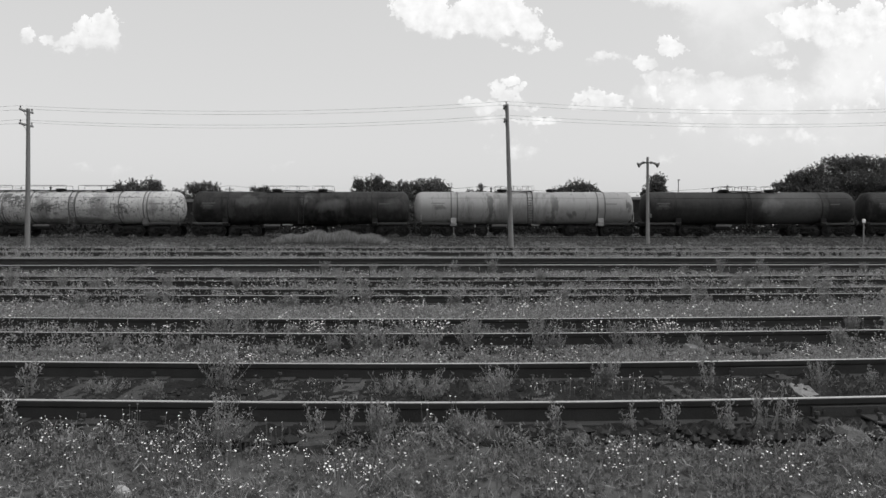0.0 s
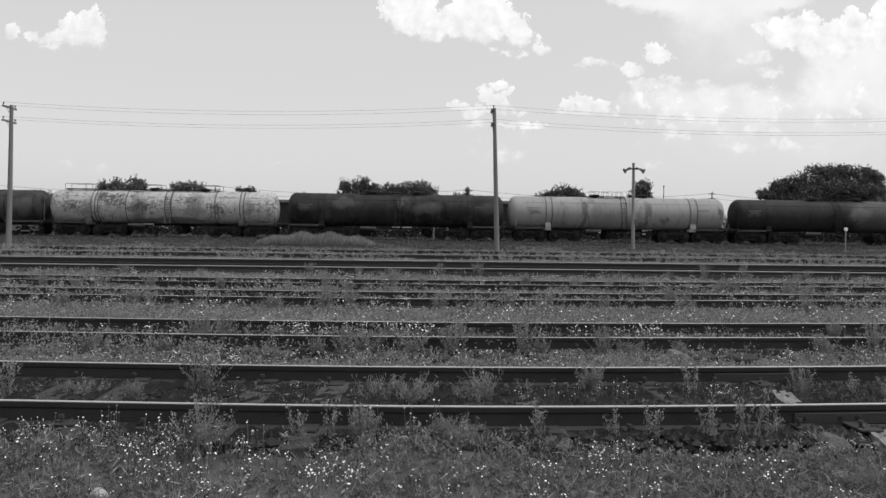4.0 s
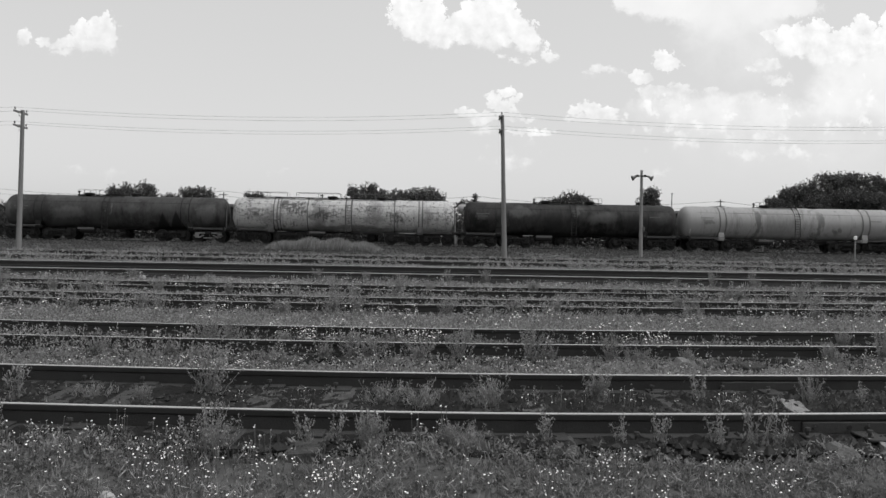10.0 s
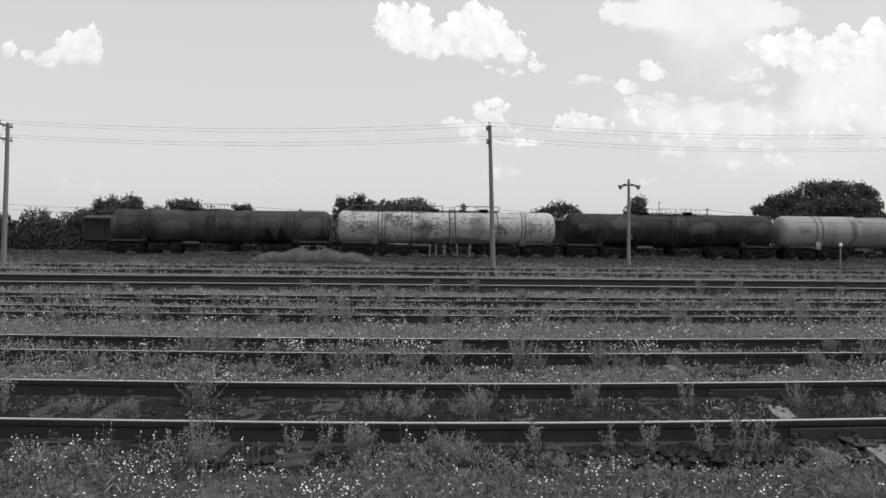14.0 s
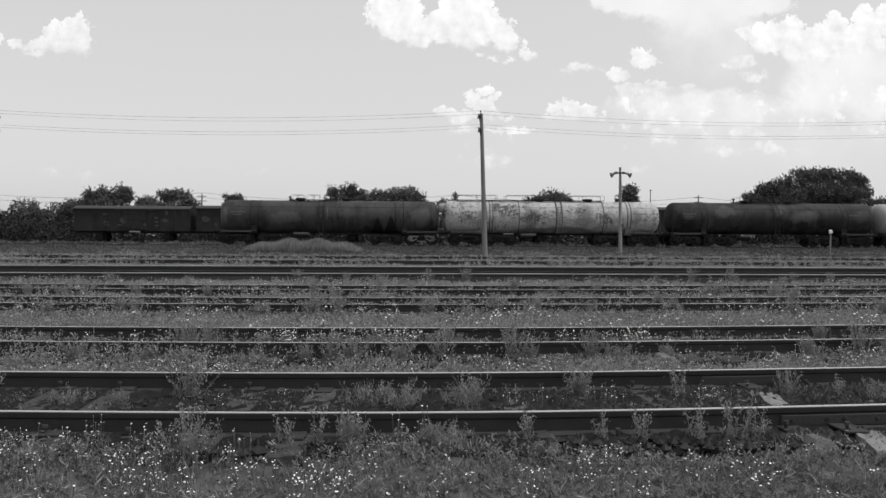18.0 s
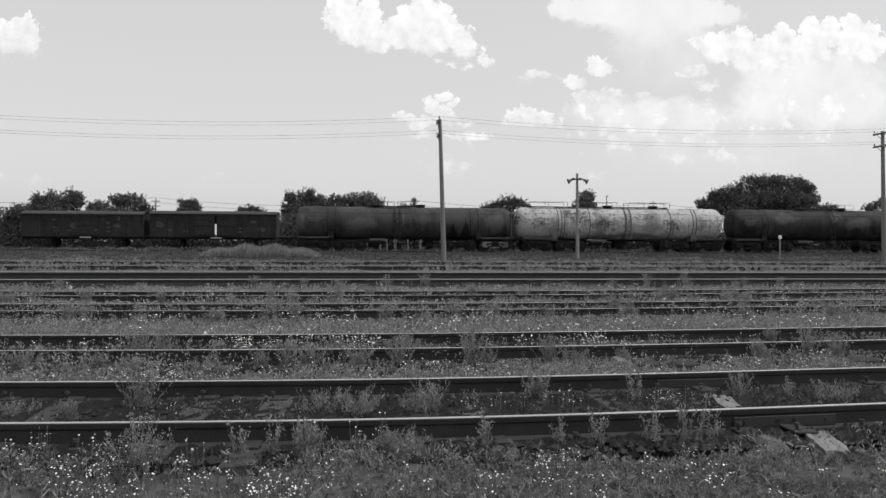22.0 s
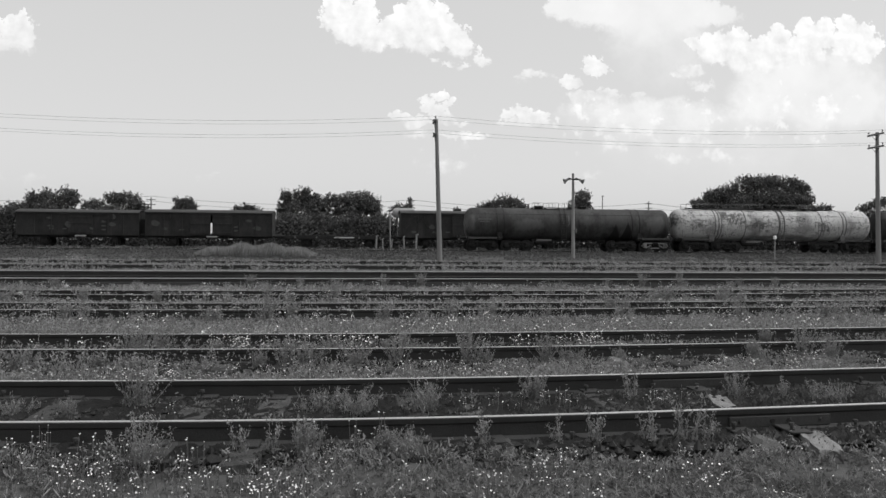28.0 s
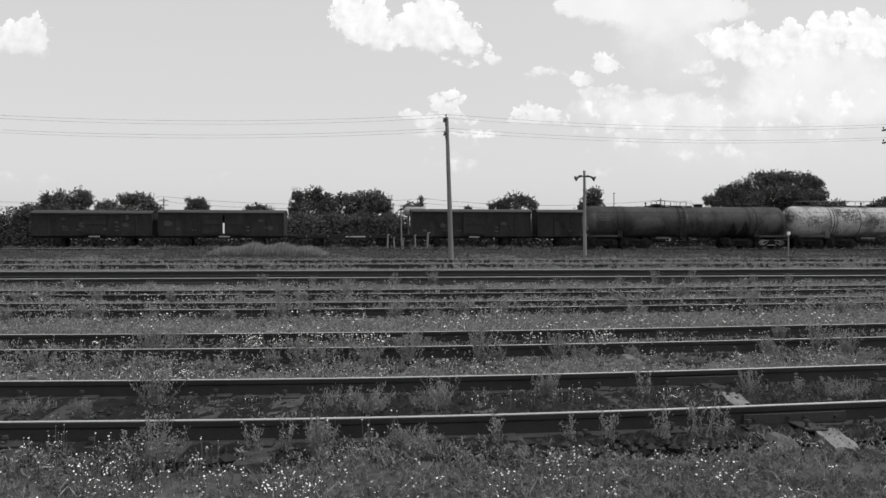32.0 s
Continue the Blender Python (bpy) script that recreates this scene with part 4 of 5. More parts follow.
boxcar("dark braced boxcar beside the bushes", 4.55, 16.3, 4.55, braced=True, smears=((-2.8, 2.1, 0.3, 0.2), (-4.6, 1.6, 0.25, 0.14), (3.2, 2.3, 0.4, 0.16)))
boxcar("dark braced boxcar behind the loudspeaker post", 16.95, 28.8, 4.55, braced=True)


def flat_wagon(x0, x1):
    w = thing("flat_wagon", "low dark flat wagon overgrown by bushes", "flat wagon", at=((x0 + x1) / 2, SIDING_Y, SIDING_Z))
    L_ = x1 - x0
    deck = part("deck", Geo().box((0, 0, 1.12), (L_, 2.7, 0.05), 0.01), M_STEEL, w)
    for k in range(24):
        part("deck_plank", Geo().box((-L_ / 2 + (k + 0.5) * L_ / 24, 0, 1.17), (L_ / 24 - 0.02, 2.66, 0.05), 0.008), M_BOXCAR, deck)
    for y in (-1.3, 1.3):
        part("side_sill", Geo().box((0, y, 0.98), (L_, 0.1, 0.26), 0.01), M_STEEL, w)
        for k in range(5):
            part("stake_pocket", Geo().box((-L_ * 0.4 + k * L_ * 0.2, y * 1.05, 1.0), (0.14, 0.1, 0.2), 0.01), M_GREYSTEEL, w)
    part("sole_bar_patch", Geo().box((0.6, -1.37, 0.99), (1.9, 0.03, 0.13), 0.01), M_WHITESTEEL, w, "scuffed white-painted patch")
    four_wheels(w, L_ * 0.6, L_ / 2)


flat_wagon(-6.5, 3.6)

vessel = thing("storage_tank", "small pale domed tank on a steel stand", "tank", at=(5.35, 80, 0.6))
part("shell", Geo().lathe([(-1.25, 0.02), (-1.22, 0.25), (-1.1, 0.44), (-0.9, 0.52), (0.9, 0.52), (1.1, 0.44), (1.22, 0.25), (1.25, 0.02)], 32, "x", (0, 0, 3.95)), M_CREAMTANK, vessel, smooth=True)
for x in (-0.7, 0.7):
    for y in (-0.7, 0.7):
        part("leg", Geo().box((x, y * 0.5, 1.7), (0.14, 0.14, 3.5), 0.01), M_STEEL, vessel)

# ---- poles, wires and posts ----
ARM = Geo().box((0, 0, 0), (0.1, 1.7, 0.13), 0.012).mesh("crossarm", M_POLE)
PIN = Geo().tube([(0, 0, 0.06), (0, 0, 0.16)], 0.012, 6).lathe([(0.12, 0.03), (0.15, 0.055), (0.19, 0.045), (0.2, 0.055), (0.25, 0.035), (0.27, 0.01)], 10, "z").mesh("insulator", M_GREYSTEEL, True)
POLES = ((-59.0, 0.1, 9.4), (-26.62, 0.2, 9.32), (5.9, -0.33, 9.75), (38.35, -0.25, 9.65), (71.0, 0.1, 9.6))
POLE_Y, POLE_Z = 51.0, 0.12
WIRE_Y = (-0.72, 0.72)


def pole(x, lean, h):
    p = thing("utility_pole", "weathered leaning pole with two crossarms", "utility pole", "line poles", at=(x, POLE_Y, POLE_Z))
    part("post", Geo().tube([(0, 0, -0.1), (lean * 0.5, 0.02, h * 0.5), (lean, 0, h)], 0.18, 14, 0.115), M_POLE, p, smooth=True)
    for dz in (0.16, 1.08):
        k = 1 - dz / h
        a = part("crossarm", ARM, M_POLE, p, at=(lean * k - 0.13, 0, h - dz))
        for y in WIRE_Y:
            part("insulator", PIN, M_GREYSTEEL, a, at=(0, y, 0))
        part("arm_brace", Geo().tube([(lean * k - 0.1, -0.45, h - dz - 0.05), (lean * k - 0.1, 0, h - dz - 0.42)], 0.015, 6).tube([(lean * k - 0.1, 0.45, h - dz - 0.05), (lean * k - 0.1, 0, h - dz - 0.42)], 0.015, 6), M_STEEL, p)
    return p


for spec in POLES:
    pole(*spec)
for dz in (0.16, 1.08):
    for y in WIRE_Y:
        pts = []
        for (xa, la, ha), (xb, lb, hb) in zip(POLES, POLES[1:]):
            a = Vector((xa + la * (1 - dz / ha) - 0.13, POLE_Y + y, POLE_Z + ha - dz + 0.24))
            b = Vector((xb + lb * (1 - dz / hb) - 0.13, POLE_Y + y, POLE_Z + hb - dz + 0.24))
            for k in range(24):
                s = k / 24
                pts.append(a.lerp(b, s) - Vector((0, 0, 0.5 * 4 * s * (1 - s))))
        pts.append(b)
        ob = new("overhead_wire", Geo().tube(pts, 0.0072, 5).mesh("overhead_wire", M_WIRE))
        tagged(ob, "thin sagging wire strung between the poles", "wire", "line wires")

lp = thing("loudspeaker_post", "tall thin post carrying two horn loudspeakers", "loudspeaker post", at=(16.46, 55, 0.3))
part("post", Geo().tube([(0, 0, -0.1), (-0.07, 0, 6.42)], 0.14, 12, 0.09), M_CONCRETEPOLE, lp, smooth=True)
part("arm", Geo().box((-0.06, -0.13, 5.98), (1.1, 0.06, 0.08), 0.01), M_STEEL, lp)
for s in (-1, 1):
    horn = Geo().lathe([(0, 0.04), (0.12, 0.05), (0.3, 0.09), (0.44, 0.19), (0.48, 0.21), (0.47, 0.18), (0.3, 0.07), (0.1, 0.03)], 20, "x")
    part("horn", horn, M_GREYSTEEL, lp, "grey flared loudspeaker horn", at=pose(-0.06 + s * 0.3, -0.16, 5.98, 0, 22, 0 if s > 0 else 180), smooth=True)
    part("driver", Geo().lathe([(-0.16, 0.02), (-0.15, 0.09), (0.0, 0.09), (0.02, 0.05)], 14, "x", (-0.06 + s * 0.27, -0.16, 5.99)), M_STEEL, lp, smooth=True)
part("junction_box", Geo().box((0.14, -0.05, 2.1), (0.16, 0.2, 0.3), 0.02), M_GREYSTEEL, lp)

mp = thing("marker_post", "short grey marker post with a white cap", "marker post", at=(32.0, 54, 0.3))
part("post", Geo().tube([(0, 0, -0.1), (0, 0, 1.6)], 0.05, 10), M_CONCRETEPOLE, mp, smooth=True)
part("cap", Geo().box((0, 0, 1.72), (0.2, 0.2, 0.26), 0.03), material("white_enamel", 0.8, 0.05, 5, 0.5, bump=0), mp, "clean white cap")

sp = thing("signal_post", "slim pale post beside the bushes", "post", at=(3.45, 70, 0.55))
part("post", Geo().tube([(0, 0, -0.1), (-0.08, 0, 3.95)], 0.07, 10, 0.06), M_CONCRETEPOLE, sp, smooth=True)
part("bracket", Geo().box((-0.08, -0.06, 3.8), (0.3, 0.08, 0.12), 0.02), M_STEEL, sp)
POST = thing("fence_post", "short grey leaning concrete fence post", "fence post", "fence posts", at=pose(2.1, 69.6, 0.55, 0, 2))
part("shaft", Geo().tube([(0, 0, -0.1), (0, 0, 1.45)], 0.09, 8, 0.07), M_CONCRETEPOLE, POST, smooth=True)
part("top", Geo().box((0.05, 0, 1.47), (0.25, 0.14, 0.12), 0.02, Euler((0, -0.5, 0)).to_matrix()), M_CONCRETEPOLE, POST)
for x, tilt, k in ((2.75, -3, 0.8), (3.5, 4, 0.75), (4.7, -2, 0.95), (5.8, 2, 1.1)):
    copy_thing(POST, pose(x, 69.6, 0.55, 0, tilt) @ Matrix.Scale(k, 4))

# ---- far line beyond the trees ----
FAR = thing("utility_pole", "distant thin pole with two short crossarms", "utility pole", "distant line poles", at=(-33.4, 130, 0.1))
part("post", Geo().tube([(0, 0, 0), (0, 0, 8.5)], 0.16, 8, 0.1), M_POLE, FAR, smooth=True)
for dz in (0.4, 1.2):
    part("crossarm", Geo().box((0, 0, 8.5 - dz), (1.5, 0.12, 0.12), 0.01), M_POLE, FAR)
for x in (-75.0, 10.0, 52.8, 88.0):
    copy_thing(FAR, Matrix.Translation((x, 130, 0.6)))
for x, h in ((-26.5, 8.0), (-18.0, 7.3), (43.5, 9.3)):
    ms = thing("mast", "distant slim lamp mast", "mast", "distant masts", at=(x, 128, 0.5))
    part("pole", Geo().tube([(0, 0, 0), (0, 0, h)], 0.09, 6, 0.06), M_STEEL, ms)
    part("lamp_head", Geo().box((0, -0.1, h), (0.3, 0.4, 0.14), 0.03), M_STEEL, ms)
FX = (-75.0, -33.4, 10.0, 52.8, 88.0)
for dz, s in ((0.3, -0.7), (0.3, 0.7), (1.1, 0.0)):
    pts = []
    for a, b in zip(FX, FX[1:]):
        pts += [(a + (b - a) * k / 12, 130 + s * 0.1, 9.1 - dz - 1.1 * 4 * (k / 12) * (1 - k / 12)) for k in range(12)]
    tagged(new("overhead_wire", Geo().tube(pts, 0.022, 4).mesh("overhead_wire", M_WIRE)), "distant thin wire above the trees", "wire", "distant wires")

# ---- trees and hedge ----


# darker copy of the leaf colour; shade below the wagons is put in
M_HEDGE = material("shade_dark_hedge_leaves", 0.035, 0.5, 0.5, 0.9, bump=0, island=0.2, leafy=0.1)


def tree(x, y, lobes, size=0.08):
    """Trunk and limbs under a crown of lobes (offset, height, half width, half height), each a dark core clad in leafy boughs and ragged sprigs."""
    rng = np.random.default_rng(int(abs(x) * 10) + y)
    wide = max(a + r for a, _, r, _ in lobes) - min(a - r for a, _, r, _ in lobes)
    t = thing("tree", "dark leafy tree behind the wagons" if wide < 12 else "broad dark spreading tree behind the wagons", "tree", "trees beyond the yard", at=(x, y, 0.55))
    top = max(z + h for _, z, _, h in lobes)
    g = Geo().tube([(0, 0, -0.1), (0.12, 0.05, top * 0.28), (0.05, 0, top * 0.6)], 0.13 + 0.02 * top, 9, 0.06)
    small, large = [], []
    for a, z, r, h in lobes:
        deep = min(max(r, 0.6), 3.0)
        mid, half = np.array([a, rng.uniform(-0.5, 0.5), z]), np.array([r, deep, h])
        g.tube([(0.1, 0.03, top * rng.uniform(0.15, 0.4)), (a * 0.5, 0, max(top * 0.25, z * 0.65)), (a, 0, z)], 0.09, 5, 0.03)
        n = 5 + int(r * h * 9)
        d = rng.normal(size=(n, 3))
        d /= np.linalg.norm(d, axis=1)[:, None]
        bough = mid + d * half * rng.uniform(0.45, 0.92, n)[:, None]
        br = (0.16 + 0.2 * min(r, h)) * rng.uniform(0.7, 1.25, n)
        m = int(n * 70)
        own = rng.integers(0, n, m)
        e = rng.normal(size=(m, 3))
        e /= np.linalg.norm(e, axis=1)[:, None]
        small.append(bough[own] + e * (br[own] * rng.uniform(0.2, 1.0, m) ** 0.5)[:, None])
        # sprigs break the outline
        k = 6 + int((r + h) * 6)
        f = rng.normal(size=(k, 3)) * [1, 0.6, 1] + [0, 0, 0.5]
        f /= np.linalg.norm(f, axis=1)[:, None]
        foot, reach = mid + f * half * 0.9, rng.uniform(0.15, 0.5, k)
        s_ = rng.uniform(0, 1, (k, 14))
        small.append((foot[:, None] + (f * reach[:, None])[:, None] * s_[..., None] + rng.normal(0, 0.06, (k, 14, 3))).reshape(-1, 3))
        q = int(14 + r * h * 230)
        c = rng.normal(size=(q, 3))
        c /= np.linalg.norm(c, axis=1)[:, None]
        large.append(mid + c * half * (rng.uniform(0, 1, q) ** 0.4 * 0.88)[:, None])
    part("trunk", g, M_BARK, t, fix=False)
    leaves = np.concatenate([leaf_quads(rng, p[p[:, 2] > 0.05], k) for p, k in ((np.concatenate(small), size), (np.concatenate(large), 0.17))])
    part("crown", fast_mesh("crown", leaves, 4, M_LEAF), M_LEAF, t)


tree(-58.0, 97, ((0, 2.6, 4.0, 2.6), (-1.5, 4.4, 1.6, 1.2)))
tree(-52.5, 97, ((0, 2.2, 3.4, 2.3), (1.5, 3.6, 1.5, 1.2)))
tree(-46.7, 96, ((0.6, 3.5, 2.2, 2.0), (1.9, 2.9, 1.4, 1.4), (-2.5, 2.1, 2.0, 1.6), (0, 1.5, 3.0, 1.5)))
tree(-41.3, 96, ((-1.0, 3.2, 2.0, 1.7), (1.0, 3.6, 2.0, 2.0), (0, 1.6, 2.8, 1.6)))
tree(-36.7, 96, ((-1.8, 5.6, 1.1, 1.2), (0.0, 5.8, 1.2, 1.3), (1.9, 6.0, 1.5, 1.3), (3.1, 5.8, 0.7, 1.1), (0.2, 4.6, 3.5, 1.2), (-3.4, 4.3, 1.9, 0.9), (-1.5, 2.6, 3.4, 2.0)))
tree(-28.7, 97, ((-3.1, 5.2, 1.4, 0.7), (-0.6, 5.9, 1.5, 0.9), (0.6, 6.1, 1.4, 0.9), (1.9, 5.5, 1.3, 1.0), (2.6, 4.9, 0.9, 0.7), (-1.5, 4.6, 3.4, 0.9)))
tree(-21.7, 100, ((-0.5, 5.7, 0.9, 0.8), (0.3, 5.8, 0.8, 0.7), (1.0, 5.2, 0.7, 0.7), (-0.9, 4.9, 0.6, 0.6), (0.1, 4.4, 1.1, 0.8)))
tree(-13.5, 100, ((-0.9, 4.9, 1.2, 0.6), (0.0, 5.1, 1.1, 0.6), (0.9, 4.7, 0.8, 0.5)))
tree(-6.2, 96, ((-2.2, 6.5, 0.9, 0.9), (-2.6, 4.7, 0.9, 1.6), (-0.4, 6.5, 1.1, 1.2), (0.4, 6.7, 0.7, 0.9), (1.3, 6.1, 0.9, 0.9), (2.0, 5.7, 0.8, 0.8), (-0.6, 3.4, 2.7, 2.2), (2.2, 3.4, 2.2, 2.0), (-0.6, 5.4, 2.2, 0.9), (1.6, 5.0, 1.6, 0.9)))
tree(0.2, 95, ((-3.1, 6.2, 0.9, 0.7), (-1.9, 6.0, 1.0, 0.7), (-0.6, 6.0, 1.6, 1.1), (1.2, 6.0, 1.4, 1.3), (2.2, 5.4, 1.2, 1.4), (-0.6, 3.4, 3.2, 2.3), (2.8, 3.4, 0.9, 2.0), (-1.4, 5.2, 2.6, 0.9), (1.0, 5.2, 2.0, 1.0)))
tree(6.8, 100, ((-0.9, 5.3, 1.1, 0.5), (0.2, 5.3, 0.8, 0.7), (0.7, 5.9, 0.25, 0.8)))
tree(19.2, 100, ((-1.6, 5.5, 1.1, 0.7), (-0.6, 5.9, 0.9, 0.8), (1.2, 6.5, 1.5, 1.0), (0.4, 5.5, 1.9, 0.8), (2.7, 6.2, 1.2, 0.8), (3.5, 5.6, 0.8, 0.7)))
tree(13.7, 100, ((0, 5.0, 0.6, 0.4), (0.1, 4.3, 0.7, 0.6)))
tree(30.7, 100, ((0.3, 7.2, 1.3, 1.1), (-0.3, 6.2, 1.2, 1.0), (1.1, 6.0, 0.9, 1.0), (-1.3, 5.5, 0.7, 0.5), (0.3, 4.9, 1.3, 1.1)))
tree(58.1, 101, ((-9.7, 6.5, 1.5, 0.7), (-7.7, 7.5, 1.5, 1.3), (-6.4, 8.1, 1.2, 1.0), (-4.8, 8.5, 1.4, 1.2), (-2.7, 9.6, 1.6, 1.3), (-0.6, 9.6, 1.9, 1.3), (1.5, 9.8, 1.9, 1.2), (3.6, 9.6, 1.4, 1.2), (5.3, 9.3, 1.2, 1.2), (6.4, 8.6, 1.1, 1.2),
                 (6.2, 7.3, 1.4, 1.0), (0.7, 7.6, 5.4, 1.9), (-3.9, 7.0, 4.1, 1.6), (3.2, 7.2, 3.7, 1.4), (8.8, 6.2, 1.5, 0.5), (0, 4.6, 8.0, 1.8), (-8.4, 6.4, 2.3, 1.2), (-5.0, 6.0, 4.0, 1.3), (3.5, 5.9, 5.5, 1.3)))
tree(74.6, 100, ((-1.5, 6.3, 1.4, 0.6), (-0.4, 6.8, 1.1, 0.7), (2.0, 7.1, 1.3, 0.9), (0.2, 5.0, 2.6, 1.2)))
tree(84.0, 100, ((-1.5, 6.6, 1.8, 1.2), (1.2, 7.2, 2.0, 1.3), (0, 5.0, 3.4, 1.6)))
for bx in (-8.4, -4.6, -1.0, 2.6):
    tree(bx, 91, ((0, 2.3, 2.5, 2.0), (0.8, 3.4, 1.4, 1.0)))
tree(3.9, 77, ((0, 2.4, 0.7, 1.2), (0.2, 1.2, 0.9, 1.1)))


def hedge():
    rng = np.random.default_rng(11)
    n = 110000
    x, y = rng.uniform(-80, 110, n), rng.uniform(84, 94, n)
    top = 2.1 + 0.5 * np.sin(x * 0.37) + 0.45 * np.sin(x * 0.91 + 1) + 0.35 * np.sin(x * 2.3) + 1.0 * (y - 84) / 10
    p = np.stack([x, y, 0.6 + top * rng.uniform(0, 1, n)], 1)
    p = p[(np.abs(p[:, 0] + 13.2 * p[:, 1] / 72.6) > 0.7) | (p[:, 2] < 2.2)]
    tagged(new("hedge", fast_mesh("hedge", leaf_quads(rng, p, 0.17), 4, M_HEDGE)), "overgrown hedge behind the siding, coloured dark as shade", "hedge", kind="stuff")


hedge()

# ---- sleepers, ballast and rail fittings of the nearest tracks ----


def ballast(y0, y1, x, z, mat, name="ballast"):
    rng = np.random.default_rng(int(y0 * 10))
    near = y0 < 12
    xs, ys = (np.concatenate([np.linspace(-x, -7.2, 12), np.arange(-7, 8.6, 0.07), np.linspace(8.8, x, 12)]), np.linspace(y0, y1, 34)) if near else (np.linspace(-x, x, 160), np.linspace(y0, y1, 16))
    X, Y = np.meshgrid(xs, ys)
    edge = np.minimum(Y - y0, y1 - Y)
    Y = Y + bend(y0, X)
    Zs = np.maximum(ground_z(X, Y), 0) + np.clip(edge * 0.3, -0.06, z) + rng.normal(0, 0.016 if near else 0.008, X.shape) - 0.03 * (edge < 0.05)
    nx = len(xs)
    me = bpy.data.meshes.new(name)
    me.from_pydata(np.stack([X, Y, Zs], -1).reshape(-1, 3).tolist(), [], [(j * nx + i, j * nx + i + 1, (j + 1) * nx + i + 1, (j + 1) * nx + i) for j in range(len(ys) - 1) for i in range(nx - 1)])
    me.materials.append(mat)
    tagged(new(name, me), "dark oily ballast bed under rails, stretched as shade between far tracks", "ballast", kind="structure")


ballast(4.95, 7.25, 16, 0.046, M_BALLAST)
ballast(8.55, 10.7, 20, 0.046, M_BALLAST)
ballast(23.2, 33.2, 120, 0.03, M_BALLAST)
# bed spans both far tracks; its dark colour stands in for shade under wagons
ballast(61.5, 75.8, 150, 0.03, M_BALLAST)


def sleeper_mesh(seed):
    rng = random.Random(seed)
    bm = bmesh.new()
    bmesh.ops.create_cube(bm, size=1)
    bmesh.ops.subdivide_edges(bm, edges=[e for e in bm.edges if abs(e.verts[0].co.y - e.verts[1].co.y) > 0.5], cuts=6)
    for v in bm.verts:
        v.co = Vector((v.co.x * 0.25, v.co.y * 2.5, v.co.z * 0.15))
        v.co += Vector((rng.uniform(-0.012, 0.012), rng.uniform(-0.03, 0.03), rng.uniform(-0.012, 0.008)))
    bmesh.ops.bevel(bm, geom=list(bm.edges), offset=0.012, segments=1, affect="EDGES", clamp_overlap=True)
    me = bpy.data.meshes.new("sleeper")
    bm.to_mesh(me)
    bm.free()
    me.materials.append(M_SLEEPER)
    return me


def block_mesh(seed):
    """Two weathered concrete blocks tied by a steel bar."""
    rng = random.Random(seed)
    g = Geo()
    for xb, yb, lb, wb, turn in ((0.04, -1.07, 0.54, 0.2, -0.28), (-0.03, 0.22, 0.68, 0.18, -0.28)):
        bm = bmesh.new()
        bmesh.ops.create_cube(bm, size=1)
        bmesh.ops.subdivide_edges(bm, edges=list(bm.edges), cuts=4, use_grid_fill=True)
        bm.verts.index_update()
        pts = []
        for v in bm.verts:
            taper = 1 - 0.22 * max(0.0, v.co.z)
            fall = 1 - 0.5 * max(0.0, abs(v.co.y) - 0.28)
            px, py = v.co.x * wb * taper * fall + rng.uniform(-0.01, 0.01), v.co.y * lb + rng.uniform(-0.02, 0.02)
            pts.append((xb + px * math.cos(turn) - py * math.sin(turn), yb + px * math.sin(turn) + py * math.cos(turn), v.co.z * 0.2 * fall - 0.02 + rng.uniform(-0.01, 0.008)))
        g.add(pts, [[v.index for v in f.verts] for f in bm.faces])
        bm.free()
    return g.mesh("sleeper", M_STONE)


SLEEPERS = [sleeper_mesh(k) for k in range(4)]
PALE = block_mesh(8)
PLATE = Geo().box((0, 0, 0), (0.17, 0.32, 0.016), 0.004).mesh("tie_plate", M_RAIL)
SPIKE = Geo().tube([(0, 0, -0.02), (0, 0, 0.045)], 0.012, 6).lathe([(0.035, 0.024), (0.055, 0.02), (0.058, 0.004)], 8, "z").mesh("screw_spike", M_RAIL)
rs = random.Random(3)
for key, half, pitch in (("near", 10.5, 0.58), ("second", 12.0, 0.6), ("third", 14.0, 0.6)):
    yc = sum(TRACKS[key]) / 2
    n = int(half / pitch)
    for k in range(-n, n + 1):
        x = 3.37 + k * pitch + rs.uniform(-0.04, 0.04) if not (key == "near" and k == -1) else 2.9
        pale = key == "near" and k == 0
        s = part("sleeper", PALE if pale else SLEEPERS[rs.randrange(4)], M_SLEEPER, track_of[key], "pale concrete sleeper" if pale else "",
                 at=pose(x, yc + float(bend(yc, x)) + rs.uniform(-0.05, 0.05), -0.024 + rs.uniform(-0.025, 0.006) - (0.01 if key == "near" and k == -1 else 0.0), 0, rs.uniform(-2, 2), rs.uniform(-2.5, 2.5)) if not pale else pose(3.3, yc, -0.02))
        if key == "near":
            for y in TRACKS[key]:
                part("tie_plate", PLATE, M_RAIL, s, at=(0, y - yc, 0.088))
                for dx, dy in ((-0.05, -0.1), (0.05, 0.1)):
                    part("screw_spike", SPIKE, M_RAIL, s, at=(dx, y - yc + dy, 0.096))
FISH_X = 3.27
